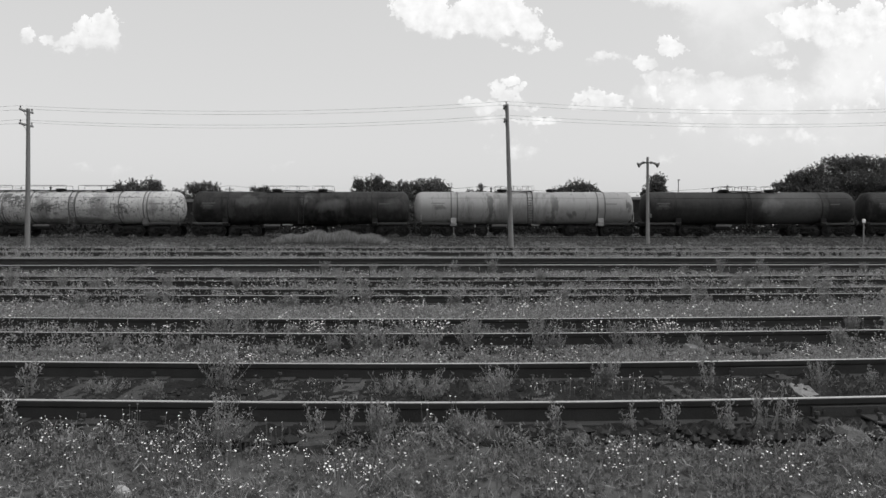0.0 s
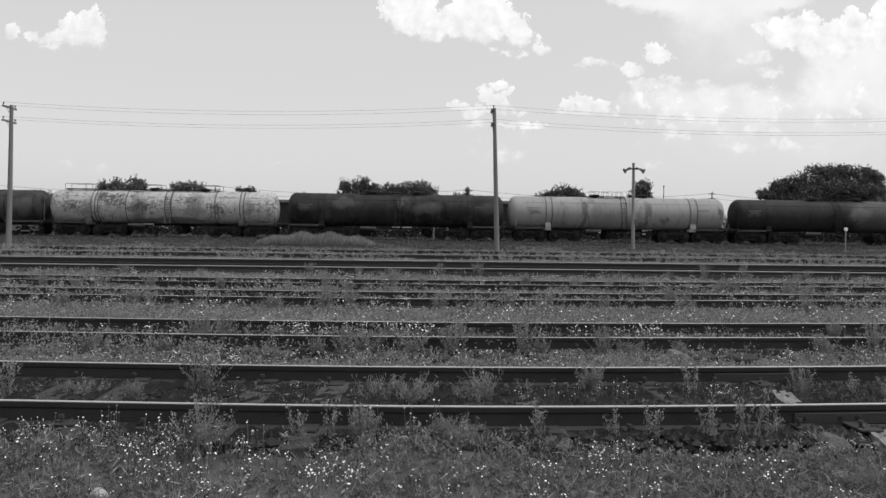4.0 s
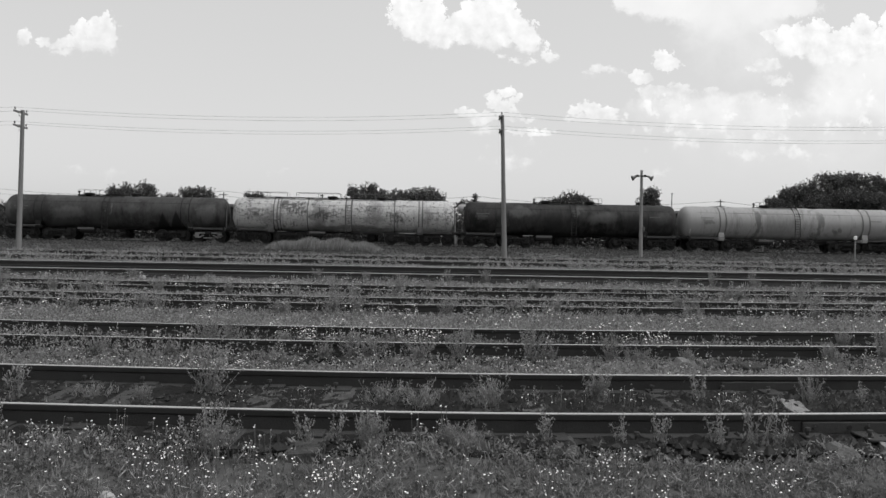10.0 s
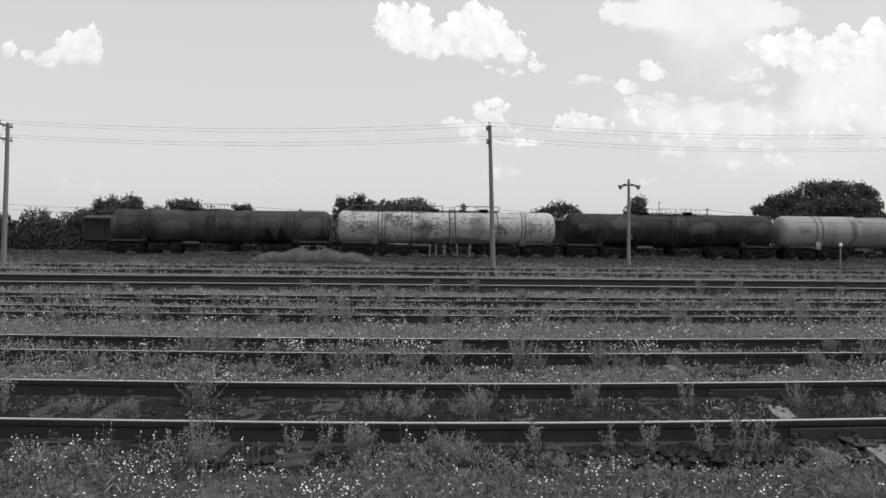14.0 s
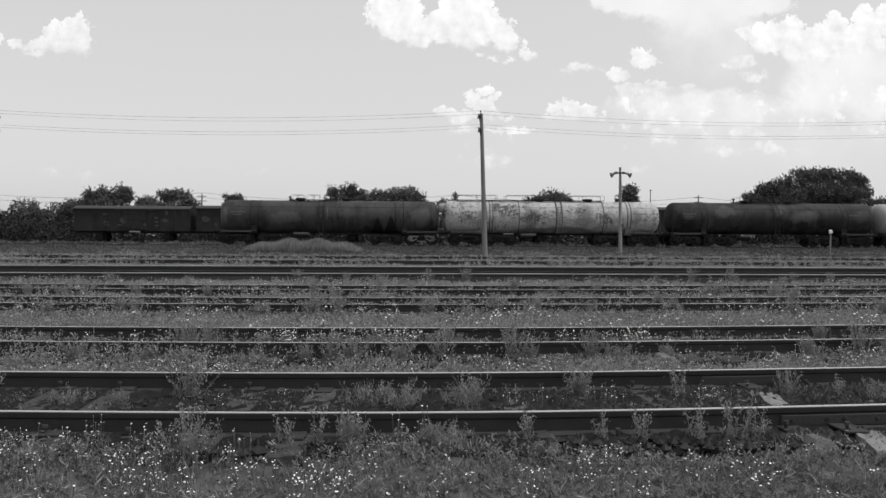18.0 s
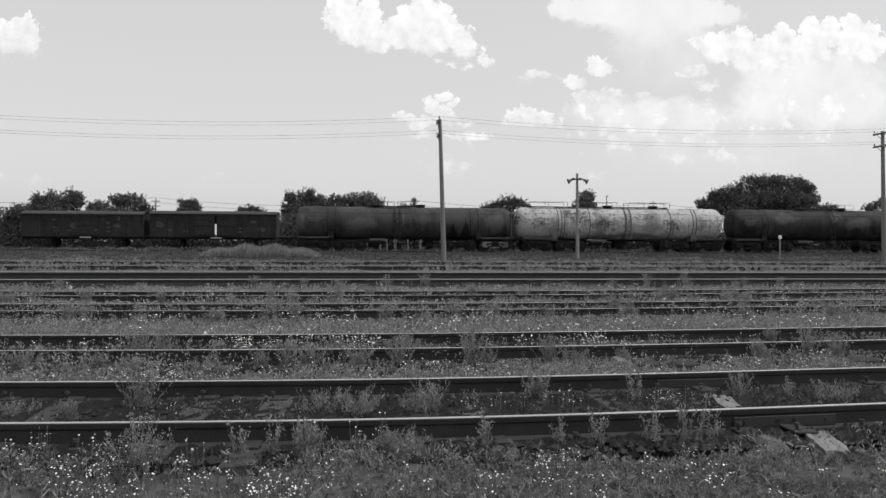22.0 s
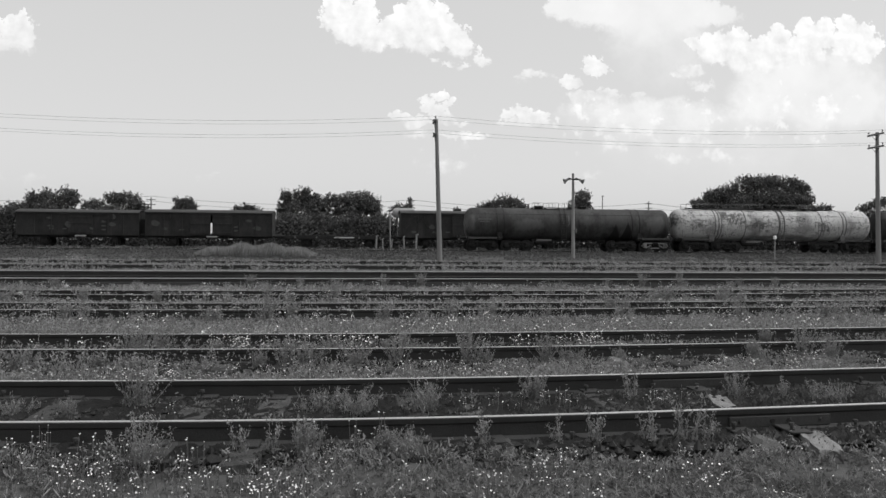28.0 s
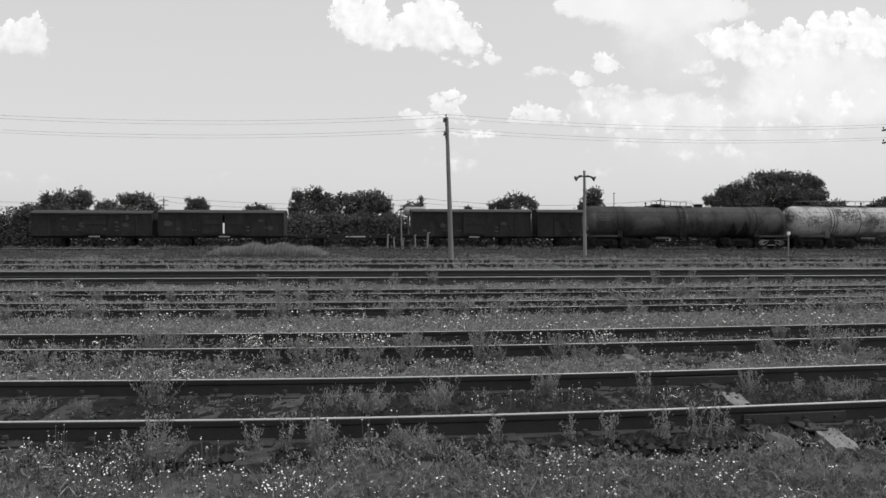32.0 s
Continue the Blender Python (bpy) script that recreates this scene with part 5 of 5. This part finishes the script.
# joint bars with bolts on the nearest rail
fish = part("joint_bar", Geo().box((0, -0.022, 0.1), (0.86, 0.022, 0.085), 0.006), M_RAIL, track_of["near"], "rusty bolted joint bar", at=pose(FISH_X, 5.34 + float(bend(5.34, FISH_X)), 0, 0, 0, 3.2))
for k in range(6):
    x = -0.34 + k * 0.136
    # the two holes are dark discs, their shaded depth put into the colour
    if k in (2, 3):
        part("bolt_hole", Geo().lathe([(-0.038, 0.018), (-0.0335, 0.02)], 10, "y", (x, 0, 0.105), caps=True), M_STEEL, fish)
    elif k in (0, 5):
        part("joint_bolt", Geo().lathe([(-0.048, 0.009), (-0.048, 0.013), (-0.0335, 0.014)], 6, "y", (x, 0, 0.105), caps=True), M_RAIL, fish)
part("joint_bar", Geo().box((0, -0.022, 0.1), (0.86, 0.022, 0.085), 0.006), M_RAIL, track_of["near"], "rusty joint bar", at=pose(3.3, 6.9 + float(bend(6.9, 3.3)), 0, 0, 0, 2.8))


def rock(name, label, x, y, size, mat, seed):
    rng = random.Random(seed)
    bm = bmesh.new()
    bmesh.ops.create_icosphere(bm, subdivisions=2, radius=1)
    for v in bm.verts:
        k = 1 + 0.35 * noise.noise(v.co * 1.3 + Vector((seed, 0, 0))) + rng.uniform(-0.05, 0.05)
        v.co = Vector((v.co.x * size[0] * k, v.co.y * size[1] * k, max(-0.6, v.co.z) * size[2] * k))
    me = bpy.data.meshes.new(name)
    bm.to_mesh(me)
    bm.free()
    me.materials.append(mat)
    ob = new(name, me)
    ob.location = (x, y, float(ground_z(x, y)) + size[2] * 0.35)
    tagged(ob, label, "stone", "loose stones")


rock("stone", "small pale angular stone among the weeds", -1.67, 4.1, (0.045, 0.04, 0.048), material("chalky_stone", 0.36, 0.3, 6.0, 0.9, bump=0.6), 4)
rock("stone", "pale weathered stone beside the second track", 3.08, 8.55, (0.15, 0.1, 0.11), M_STONE, 9)
rock("stone", "flat grey stone lying before the rail", -1.62, 5.0, (0.1, 0.08, 0.05), M_SLEEPER, 12)
rock("stone", "flat grey stone lying before the rail", 0.95, 4.95, (0.1, 0.07, 0.04), M_SLEEPER, 15)


rock("stone", "rough grey stone half buried beside the rail", 2.9, 5.0, (0.11, 0.2, 0.085), material("rough_grey_stone", 0.12, 0.4, 7.0, 0.9, bump=0.6), 6)


def gravel():
    rng = np.random.default_rng(5)
    n = 15000
    x, y = np.concatenate([rng.uniform(-6, 7.5, 11000), rng.uniform(2.2, 5.2, 4000)]), rng.uniform(4.85, 7.2, n)
    m = (rng.uniform(size=n) < 0.6 + 0.4 * (x > 2.2)) & (np.abs(y - 5.34) > 0.09) & (np.abs(y - 6.9) > 0.09)
    x, y = x[m], y[m]
    clear = (np.abs(x - 3.27 + 0.28 * np.where(y < 5.6, 4.9 - y, 6.34 - y)) > 0.14) | ((y > 5.3) & (y < 6.0)) | (rng.uniform(size=len(x)) < 0.1)
    x, y = x[clear], y[clear]
    y = y + bend(6.1, x)
    base = np.array([(1, 0, 0), (-1, 0, 0), (0, 1, 0), (0, -1, 0), (0, 0, 0.8), (0, 0, -0.8)])
    tri = ((0, 2, 4), (2, 1, 4), (1, 3, 4), (3, 0, 4), (2, 0, 5), (1, 2, 5), (3, 1, 5), (0, 3, 5))
    out = []
    for a, b in zip(x, y):
        s = 0.012 + (0.036 if a < 2.2 else 0.042) * rng.uniform() ** 2
        an = rng.uniform(0, math.tau)
        q = (base * s * rng.uniform(0.6, 1.4, (6, 3))) @ np.array([[math.cos(an), math.sin(an), 0], [-math.sin(an), math.cos(an), 0], [0, 0, 1]])
        q += (a, b, 0.045)
        out += [q[i] for f in tri for i in f]
    tagged(new("gravel", fast_mesh("gravel", out, 3, M_GRAVEL)), "scattered dark ballast stones between the rails", "gravel", kind="stuff")


M_GRAVEL = material("ballast_stone", 0.032, 0.4, 30, 0.9, bump=0.2, island=1.0)
gravel()
# ---- weeds and flowers ----
M_BANK = material("rough_bank_grass", 0.105, 0.45, 0.8, 0.8, bump=0, island=0.7, leafy=0.3)
M_WEED = material("pale_weed_leaves", 0.26, 0.3, 2.0, 0.75, bump=0, island=0.6, leafy=0.4)
M_STRAW = material("straw_pale_grass", 0.3, 0.35, 0.5, 0.8, bump=0, island=0.4, leafy=0.4)
M_DRYGRASS = material("pale_dry_weeds", 0.28, 0.4, 1.6, 0.8, bump=0, island=0.7, leafy=0.35)


def patch(x, y, s=1.0, o=0.0):
    """An uneven field between 0 and 1, for bare spots and thick growth."""
    x, y = x * s + o, y * s - o
    v = np.sin(1.3 * x + 0.7 * np.sin(1.1 * y)) * np.sin(1.7 * y + 0.9 * np.sin(0.8 * x)) + 0.5 * np.sin(3.1 * x + 1.7 * y) + 0.35 * np.sin(5.3 * y - 4.1 * x)
    return np.clip(0.5 + 0.38 * v, 0, 1)


RAIL_LINES = [y for pair in TRACKS.values() for y in pair]


def plants_at(rng, n, x0, x1, y0, y1, thin):
    """Foot points, fewer where the field is thin and none on the rails; wider apart further off."""
    y = rng.uniform(y0, y1, n)
    x = rng.uniform(x0, x1, n)
    keep = rng.uniform(size=n) < thin + (1 - thin) * patch(x, y, 1.0 if y1 < 21 else 0.35)
    if y1 < 12:  # small bare gaps between the plants
        keep &= rng.uniform(size=n) < 0.25 + 0.95 * patch(x, y, 5.0, 1.3)
    for r in RAIL_LINES:
        d = r + bend(r, x) - y
        gap = (d > -0.15) & (d < (0.9 if r > 35 else 0.12))
        keep &= ~gap | (rng.uniform(size=n) < (0.45 if r > 35 else 0.02))
    return x[keep], y[keep]


def weeds(name, label, seed, box, n, leaves, h, spread, size, slim, mat, thin=0.35, up=0.8):
    rng = np.random.default_rng(seed)
    x, y = plants_at(rng, n, *box, thin)
    if seed == 23:  # the bed lies bare round the rail joint
        k = (x < 2.2) | (rng.uniform(size=len(x)) < 0.3)
        x, y = x[k], y[k]
    m = len(x)
    tall = h * rng.uniform(0.35, 1.3, m) * (0.6 + 0.8 * patch(x, y, 0.6, 2.0))
    t = rng.uniform(0.08, 1, (m, leaves))
    a = rng.uniform(0, math.tau, (m, leaves))
    r = spread * rng.uniform(0.2, 1, (m, leaves)) * (0.4 + 0.6 * t)
    p = np.stack([x[:, None] + r * np.cos(a), y[:, None] + r * np.sin(a), ground_z(x, y)[:, None] + tall[:, None] * t], -1).reshape(-1, 3)
    q = leaf_quads(rng, p, size, up, slim)
    tagged(new(name, fast_mesh(name, q, 4, mat)), label, "weeds", kind="stuff")


weeds("weeds", "low leafy weeds carpeting the ground before the rails", 21, (-4.6, 5.0, 2.2, 5.02), 19000, 11, 0.07, 0.035, 0.0125, 0.45, M_GRASS, 0.3)
weeds("grass", "short thin grass among the weeds", 22, (-4.6, 5.0, 2.2, 5.0), 7000, 5, 0.09, 0.03, 0.035, 0.09, M_DRYGRASS, 0.3, 1.6)
weeds("weeds", "ragged weeds along the near rail", 33, (-5.0, 5.5, 4.7, 5.1), 2500, 11, 0.13, 0.045, 0.016, 0.35, M_WEED, 0.1)
weeds("weeds", "sparse weeds growing between the near rails", 23, (-6.0, 7.0, 5.3, 6.85), 2100, 11, 0.14, 0.05, 0.015, 0.45, M_GRASS, 0.1)
weeds("weeds", "low pale weeds between the first two tracks", 24, (-8.0, 9.0, 7.08, 8.75), 20000, 8, 0.09, 0.04, 0.0155, 0.45, M_DRYGRASS, 0.6)
weeds("weeds", "weeds growing over the second track", 25, (-9.0, 10.5, 8.6, 10.6), 6800, 11, 0.18, 0.06, 0.019, 0.4, M_DRYGRASS, 0.12)
weeds("weeds", "rank weeds hiding the second track's rail in places", 65, (-5.6, -0.6, 8.42, 8.74), 620, 14, 0.3, 0.06, 0.019, 0.36, M_DRYGRASS, 0.05)
weeds("weeds", "pale weeds between the second and third track", 26, (-12.0, 14.0, 10.5, 13.8), 18000, 9, 0.12, 0.06, 0.022, 0.4, M_DRYGRASS, 0.5)
weeds("weeds", "weeds growing over the third track", 27, (-14.0, 16.0, 13.6, 15.9), 6800, 11, 0.22, 0.08, 0.026, 0.36, M_DRYGRASS, 0.15)
weeds("weeds", "weeds between the third and fourth track", 28, (-18.0, 20.0, 15.8, 20.2), 13000, 10, 0.17, 0.1, 0.03, 0.36, M_DRYGRASS, 0.3)
weeds("weeds", "weeds beyond the fourth track", 29, (-24.0, 27.0, 20.0, 23.4), 8000, 10, 0.15, 0.14, 0.037, 0.33, M_DRYGRASS, 0.4)
weeds("weeds", "weeds before the pole line", 30, (-38.0, 46.0, 33.4, 52.0), 26000, 10, 0.1, 0.25, 0.05, 0.3, M_STRAW, 0.12)
for seed, y in ((61, 38.45), (62, 39.9), (63, 47.25), (64, 48.7)):
    weeds("weeds", "ragged tufts hiding a far rail in places", seed, (-34.0, 46.0, y - 0.25, y), 3000, 12, 0.3, 0.16, 0.06, 0.3, M_STRAW, 0.03)
weeds("weeds", "rough grass on the bank below the train", 31, (-48.0, 62.0, 51.0, 61.6), 15000, 10, 0.12, 0.3, 0.08, 0.25, M_BANK, 0.15)
weeds("weeds", "tall rank weeds beside the train track", 34, (-50.0, 66.0, 59.4, 61.9), 6000, 10, 0.17, 0.25, 0.08, 0.3, M_BANK, 0.2)
for seed, box, n in ((38, (-9.0, 9.0, -3.0, 2.3), 6000), (39, (-9.0, -4.5, 2.2, 5.0), 1800), (40, (4.9, 9.5, 2.2, 5.0), 1800)):
    weeds("weeds", "low leafy weeds spreading over open ground", seed, box, n, 9, 0.06, 0.05, 0.016, 0.45, M_GRASS, 0.15)
for seed, box in ((35, (-30.0, -10.0, -20.0, 25.0)), (36, (10.0, 30.0, -20.0, 25.0)), (37, (-10.0, 10.0, -20.0, 2.3))):
    weeds("weeds", "thin weeds scattered over the open yard", seed, box, 3000, 7, 0.1, 0.1, 0.06, 0.4, M_GRASS, 0.2)
# tree-leaf colour darkens these weeds in place of the shade below the train
weeds("weeds", "rough weeds between the train and the siding", 32, (-60.0, 75.0, 64.5, 73.0), 2200, 10, 0.3, 0.4, 0.16, 0.3, M_LEAF, 0.3)


def tall_grass(x0, x1, y0, y1, h, n, seed):
    rng = np.random.default_rng(seed)
    x, y = rng.uniform(x0, x1, n), rng.uniform(y0, y1, n)
    f = np.sin((x - x0) / (x1 - x0) * math.pi) ** 0.4 * (0.86 + 0.14 * np.sin(x * 2.9)) * rng.uniform(0.5, 1.1, n)
    d = rng.normal(0, 0.25, (n, 2))
    foot = np.stack([x, y, ground_z(x, y)], 1)
    tip = foot + np.stack([d[:, 0] * h * 0.6, d[:, 1] * h * 0.6, h * f], 1)
    wd = np.stack([rng.uniform(0.012, 0.03, n), rng.normal(0, 0.01, n), np.zeros(n)], 1)
    mid = foot * 0.5 + tip * 0.5 + np.stack([np.zeros(n), np.zeros(n), 0.06 * h * f], 1)
    q = np.stack([foot - wd, mid + wd, tip, mid - wd], 1)
    tagged(new("tall_grass", fast_mesh("tall_grass", q, 4, M_DRYGRASS)), "patch of tall pale grass on the bank", "grass", kind="stuff")


tall_grass(-11.2, -2.8, 54.5, 57.5, 1.0, 9000, 41)


def flowers(name, label, seed, spots, size, more):
    """White heads on thin stalks round each spot: x, y, spread in x, spread in y, number, height."""
    rng = np.random.default_rng(seed)
    heads, stalks = [], []
    for x0, y0, sx, sy, n, h in spots:
        n = int(n * more)
        knots = max(1, n // 4)  # heads stand in small bunches
        own = rng.integers(0, knots, n)
        x, y = (x0 + rng.normal(0, sx, knots))[own] + rng.normal(0, size * 5, n), (y0 + rng.normal(0, sy, knots))[own] + rng.normal(0, size * 5, n)
        z = ground_z(x, y)
        top = z + h * rng.uniform(0.45, 1.2, n)
        for a, b, c, d in zip(x, y, z, top):
            s = size * rng.uniform(0.55, 1.25)
            nrm = Vector((rng.normal(0, 0.4), rng.normal(-0.35, 0.4), 1)).normalized()
            u = nrm.orthogonal().normalized()
            v = nrm.cross(u)
            c0 = Vector((a, b, d))
            ring = [c0 + (u * math.cos(k * math.tau / 6) + v * math.sin(k * math.tau / 6)) * s for k in range(6)]
            heads += ring
            apex = c0 - nrm * s * 0.7
            for k in range(0, 6, 2):
                heads += [ring[k], ring[(k + 1) % 6], ring[(k + 2) % 6], apex, apex, apex][:6]
            w_ = 0.0016 + size * 0.05
            f0 = Vector((a + rng.normal(0, 0.015), b + rng.normal(0, 0.015), c))
            stalks += [f0 - Vector((w_, 0, 0)), f0 + Vector((w_, 0, 0)), c0 + Vector((w_, 0, -s * 0.3)), c0 + Vector((-w_, 0, -s * 0.3))]
    tagged(new(name, fast_mesh(name, heads, 6, M_PETAL)), label, "flowers", kind="stuff")
    tagged(new("flower_stalks", fast_mesh("flower_stalks", stalks, 4, M_GRASS)), "thin stalks of white wildflowers", "flowers", kind="stuff")


rf = np.random.default_rng(77)
scatter = [(x, y, 0.05, 0.045, 5, 0.1) for x, y in zip(rf.uniform(-3.4, 3.6, 75), rf.uniform(2.7, 4.9, 75))]
flowers("wildflowers", "many small white daisies among the weeds", 51, (
    (-1.85, 4.9, 0.4, 0.16, 60, 0.2), (-1.75, 4.7, 0.35, 0.22, 85, 0.17), (-1.0, 4.35, 0.4, 0.25, 120, 0.12), (-0.3, 4.2, 0.25, 0.25, 45, 0.12), (-2.7, 4.9, 0.4, 0.3, 40, 0.16), (0.75, 4.15, 0.3, 0.25, 45, 0.14),
    (1.35, 4.45, 0.35, 0.2, 46, 0.14), (2.0, 4.3, 0.35, 0.3, 30, 0.13), (0.1, 5.0, 0.15, 0.12, 16, 0.25), (1.75, 6.4, 0.16, 0.05, 22, 0.2), (2.45, 6.35, 0.2, 0.05, 26, 0.16),
    (1.1, 6.2, 0.16, 0.05, 18, 0.16), (-1.3, 6.5, 0.2, 0.08, 12, 0.12), (-2.9, 5.2, 0.3, 0.1, 14, 0.2), *scatter), 0.0064, 1.35)
mid = [(x, y, 0.3, 0.12, 16, 0.16) for x, y in zip(rf.uniform(-5.5, 6.5, 34), rf.uniform(7.3, 8.7, 34))]
flowers("wildflowers", "white wildflowers between the tracks", 52, (
    (-2.2, 8.1, 0.8, 0.3, 60, 0.16), (-1.95, 7.9, 0.42, 0.35, 170, 0.13), (-0.9, 8.2, 0.5, 0.3, 40, 0.16), (5.3, 9.6, 0.3, 0.1, 18, 0.24), *mid), 0.0075, 1.15)
flowers("wildflowers", "bright clusters of white yarrow between the rails", 54, ((-1.5, 9.9, 0.24, 0.08, 60, 0.22), (0.1, 9.9, 0.15, 0.08, 60, 0.24), (3.2, 9.95, 0.36, 0.08, 56, 0.2), (-0.8, 10.2, 0.45, 0.1, 50, 0.24), (2.1, 9.9, 0.3, 0.08, 24, 0.2), (-3.6, 10.0, 0.3, 0.1, 26, 0.2)), 0.0105, 1.8)
farspots = [(x, y, 0.5, 0.3, 12, 0.24) for x, y in zip(rf.uniform(-9, 12, 46), rf.uniform(11, 14, 46))] + [(x, y, 0.9, 0.2, 12, 0.3) for x, y in zip(rf.uniform(-13, 16, 44), rf.uniform(15.3, 20.6, 44))]
farspots += [(x, y, 0.45, 0.12, 10, 0.26) for x, y in zip(rf.uniform(-14, 17, 26), rf.uniform(20.5, 24.5, 26))]
flowers("wildflowers", "distant specks of white wildflowers", 53, farspots, 0.0135, 1.4)


def weed_clump(rng, name, label, h, w, stems, per, leaf, slim, buds):
    """A single tall weed: stems fanning from one foot, leaves along them, buds at the tips."""
    t = thing(name, label, "weed", "tall weeds")
    stalk, leaf_at, tips = Geo(), [], []
    for _ in range(stems):
        a, lean = rng.uniform(0, math.tau), rng.uniform(0.1, 1) * w / 2
        hh = h * rng.uniform(0.6, 1.08)
        f = Vector((rng.normal(0, w * 0.1), rng.normal(0, w * 0.1), -0.01))
        m = f + Vector((math.cos(a) * lean * 0.45, math.sin(a) * lean * 0.45, hh * 0.55))
        e = f + Vector((math.cos(a) * lean, math.sin(a) * lean, hh))
        stalk.tube([f, m, e], 0.0032, 3, 0.0015)
        for s in rng.uniform(0.12, 1, per):
            p = f.lerp(m, s * 2) if s < 0.5 else m.lerp(e, s * 2 - 1)
            leaf_at.append(p + Vector(rng.normal(0, leaf * 0.8, 3)))
        for _ in range(7):
            tips.append(e + Vector(rng.normal(0, 0.016, 3)))
    tagged(part("stem_tuft", stalk, M_WEED, t, fix=False), kind="stuff")
    tagged(part("foliage", fast_mesh("foliage", leaf_quads(rng, np.array(leaf_at), leaf, 1.5, slim), 4, M_WEED), M_WEED, t), kind="stuff")
    if buds:
        tagged(part("flower_spray", fast_mesh("flower_spray", leaf_quads(rng, np.array(tips), 0.0125, 1.2, 0.45), 4, buds), buds, t), "pale flower heads", kind="stuff")
    return t


rw = np.random.default_rng(99)
KINDS = {
    "bushy": [weed_clump(rw, "bushy_weed", "dense bushy green weed beside the rail", 0.34, 0.3, 40, 42, 0.0135, 0.3, None) for _ in range(2)],
    "budded": [weed_clump(rw, "budded_weed", "tall budding weed with pale tips", 0.44, 0.46, 30, 34, 0.0135, 0.32, M_STRAW) for _ in range(2)],
    "spiky": [weed_clump(rw, "spiky_weed", "thin upright spiky weed", 0.3, 0.16, 6, 30, 0.017, 0.24, M_STRAW) for _ in range(2)],
    "fanned": [weed_clump(rw, "fanned_weed", "low fanned weed with narrow leaves", 0.26, 0.42, 28, 28, 0.018, 0.2, None) for _ in range(2)]}
used = set()
EXTRA = []
for yy, half, n, k in ((8.65, 6.5, 16, 0.75), (9.7, 6.5, 12, 0.7), (13.85, 9.0, 16, 0.95), (14.9, 9.0, 8, 0.8), (17.75, 11.0, 16, 1.1), (19.0, 11.0, 10, 1.0), (23.8, 14.0, 12, 1.2)):
    for _ in range(n):
        EXTRA.append((("bushy", "budded", "fanned")[rw.integers(0, 3)], rw.uniform(-half, half + 1.5), yy + rw.normal(0, 0.12), k * rw.uniform(0.6, 1.15)))
for kind, x, y, k in (
        ("budded", -1.82, 6.6, 1.05), ("budded", -1.33, 4.88, 0.85), ("bushy", -0.31, 4.98, 0.9), ("fanned", 0.03, 6.2, 1.1), ("fanned", 0.6, 6.2, 1.2), ("spiky", 0.62, 6.3, 1.15), ("bushy", 1.62, 6.55, 0.9),
        ("bushy", 0.22, 4.98, 0.68), ("fanned", 0.33, 4.9, 0.75), ("spiky", 2.12, 5.12, 1.1), ("spiky", 2.36, 5.1, 1.2), ("spiky", 2.52, 5.12, 0.8), ("spiky", 1.72, 5.18, 0.9), ("spiky", 1.45, 5.16, 0.8),
        ("fanned", -0.28, 6.35, 0.9), ("fanned", -2.7, 6.4, 0.72), ("spiky", -2.95, 5.3, 1.0), ("spiky", 2.5, 6.5, 1.2), ("budded", 3.5, 6.55, 0.6), ("spiky", 3.95, 6.5, 0.7), ("spiky", -3.3, 6.3, 1.2),
        ("spiky", 0.9, 5.15, 0.8), ("spiky", -0.75, 5.12, 0.75), ("spiky", -0.55, 5.15, 0.8), ("bushy", -2.3, 6.35, 0.6), ("fanned", 4.3, 6.3, 1.0), ("fanned", 4.9, 6.1, 1.0),
        ("budded", 0.52, 8.68, 0.95), ("budded", 1.32, 8.68, 1.0), ("bushy", 1.55, 8.7, 0.8), ("bushy", -1.05, 8.7, 0.85), ("fanned", -0.5, 8.7, 1.0), ("fanned", 0.05, 8.7, 1.0), ("bushy", -2.8, 8.7, 0.8), ("bushy", 4.9, 8.7, 1.0),
        ("budded", 5.6, 8.8, 0.9), ("fanned", 2.6, 8.7, 0.9), ("fanned", -3.6, 8.7, 1.0), ("bushy", -4.4, 9.6, 0.9), ("bushy", 5.9, 10.2, 0.9), ("budded", -2.4, 9.7, 0.8), ("bushy", 0.7, 10.2, 0.8),
        ("bushy", -1.1, 13.8, 1.2), ("budded", 1.8, 13.8, 1.1), ("bushy", 2.6, 13.9, 1.1), ("bushy", 5.2, 14.8, 1.3), ("bushy", -5.0, 13.9, 1.1), ("budded", -0.4, 17.6, 1.2), ("bushy", 3.0, 19.2, 1.4), ("bushy", 7.5, 17.2, 1.5),
        ("bushy", -6.0, 17.6, 1.3), ("bushy", 2.1, 23.6, 1.6), ("bushy", -3.2, 24.0, 1.4), *EXTRA):
    protos = KINDS[kind]
    i = rw.integers(0, 2)
    m = pose(x, y, float(ground_z(x, y)), 0, 0, rw.uniform(0, 360)) @ Matrix.Scale(k, 4)
    if (kind, i) in used:
        copy_thing(protos[i], m)
    else:
        used.add((kind, i))
        protos[i].matrix_basis = m
for kind, protos in KINDS.items():
    for i, p in enumerate(protos):
        if (kind, i) not in used:
            p.matrix_basis = pose(-4.2 + i, 6.2, 0)


def rolled(t):
    """Metres that the train has rolled at t seconds."""
    return ((A3 * t + A2) * t + A1) * t


A3, A2, A1 = -0.0001560, 0.009337, 2.21046


def motions():
    for w, x0 in WAGONS:
        walk(w, [(t, pose(x0 + rolled(t), TRAIN_Y, TRAIN_Z)) for t in range(0, 33, 2)])
    for wheel, x in WHEELS:
        walk(wheel, [(k * 0.25, pose(x, 0, WHEEL_R, 0, math.degrees(rolled(k * 0.25) / WHEEL_R), 0)) for k in range(129)])


motions()
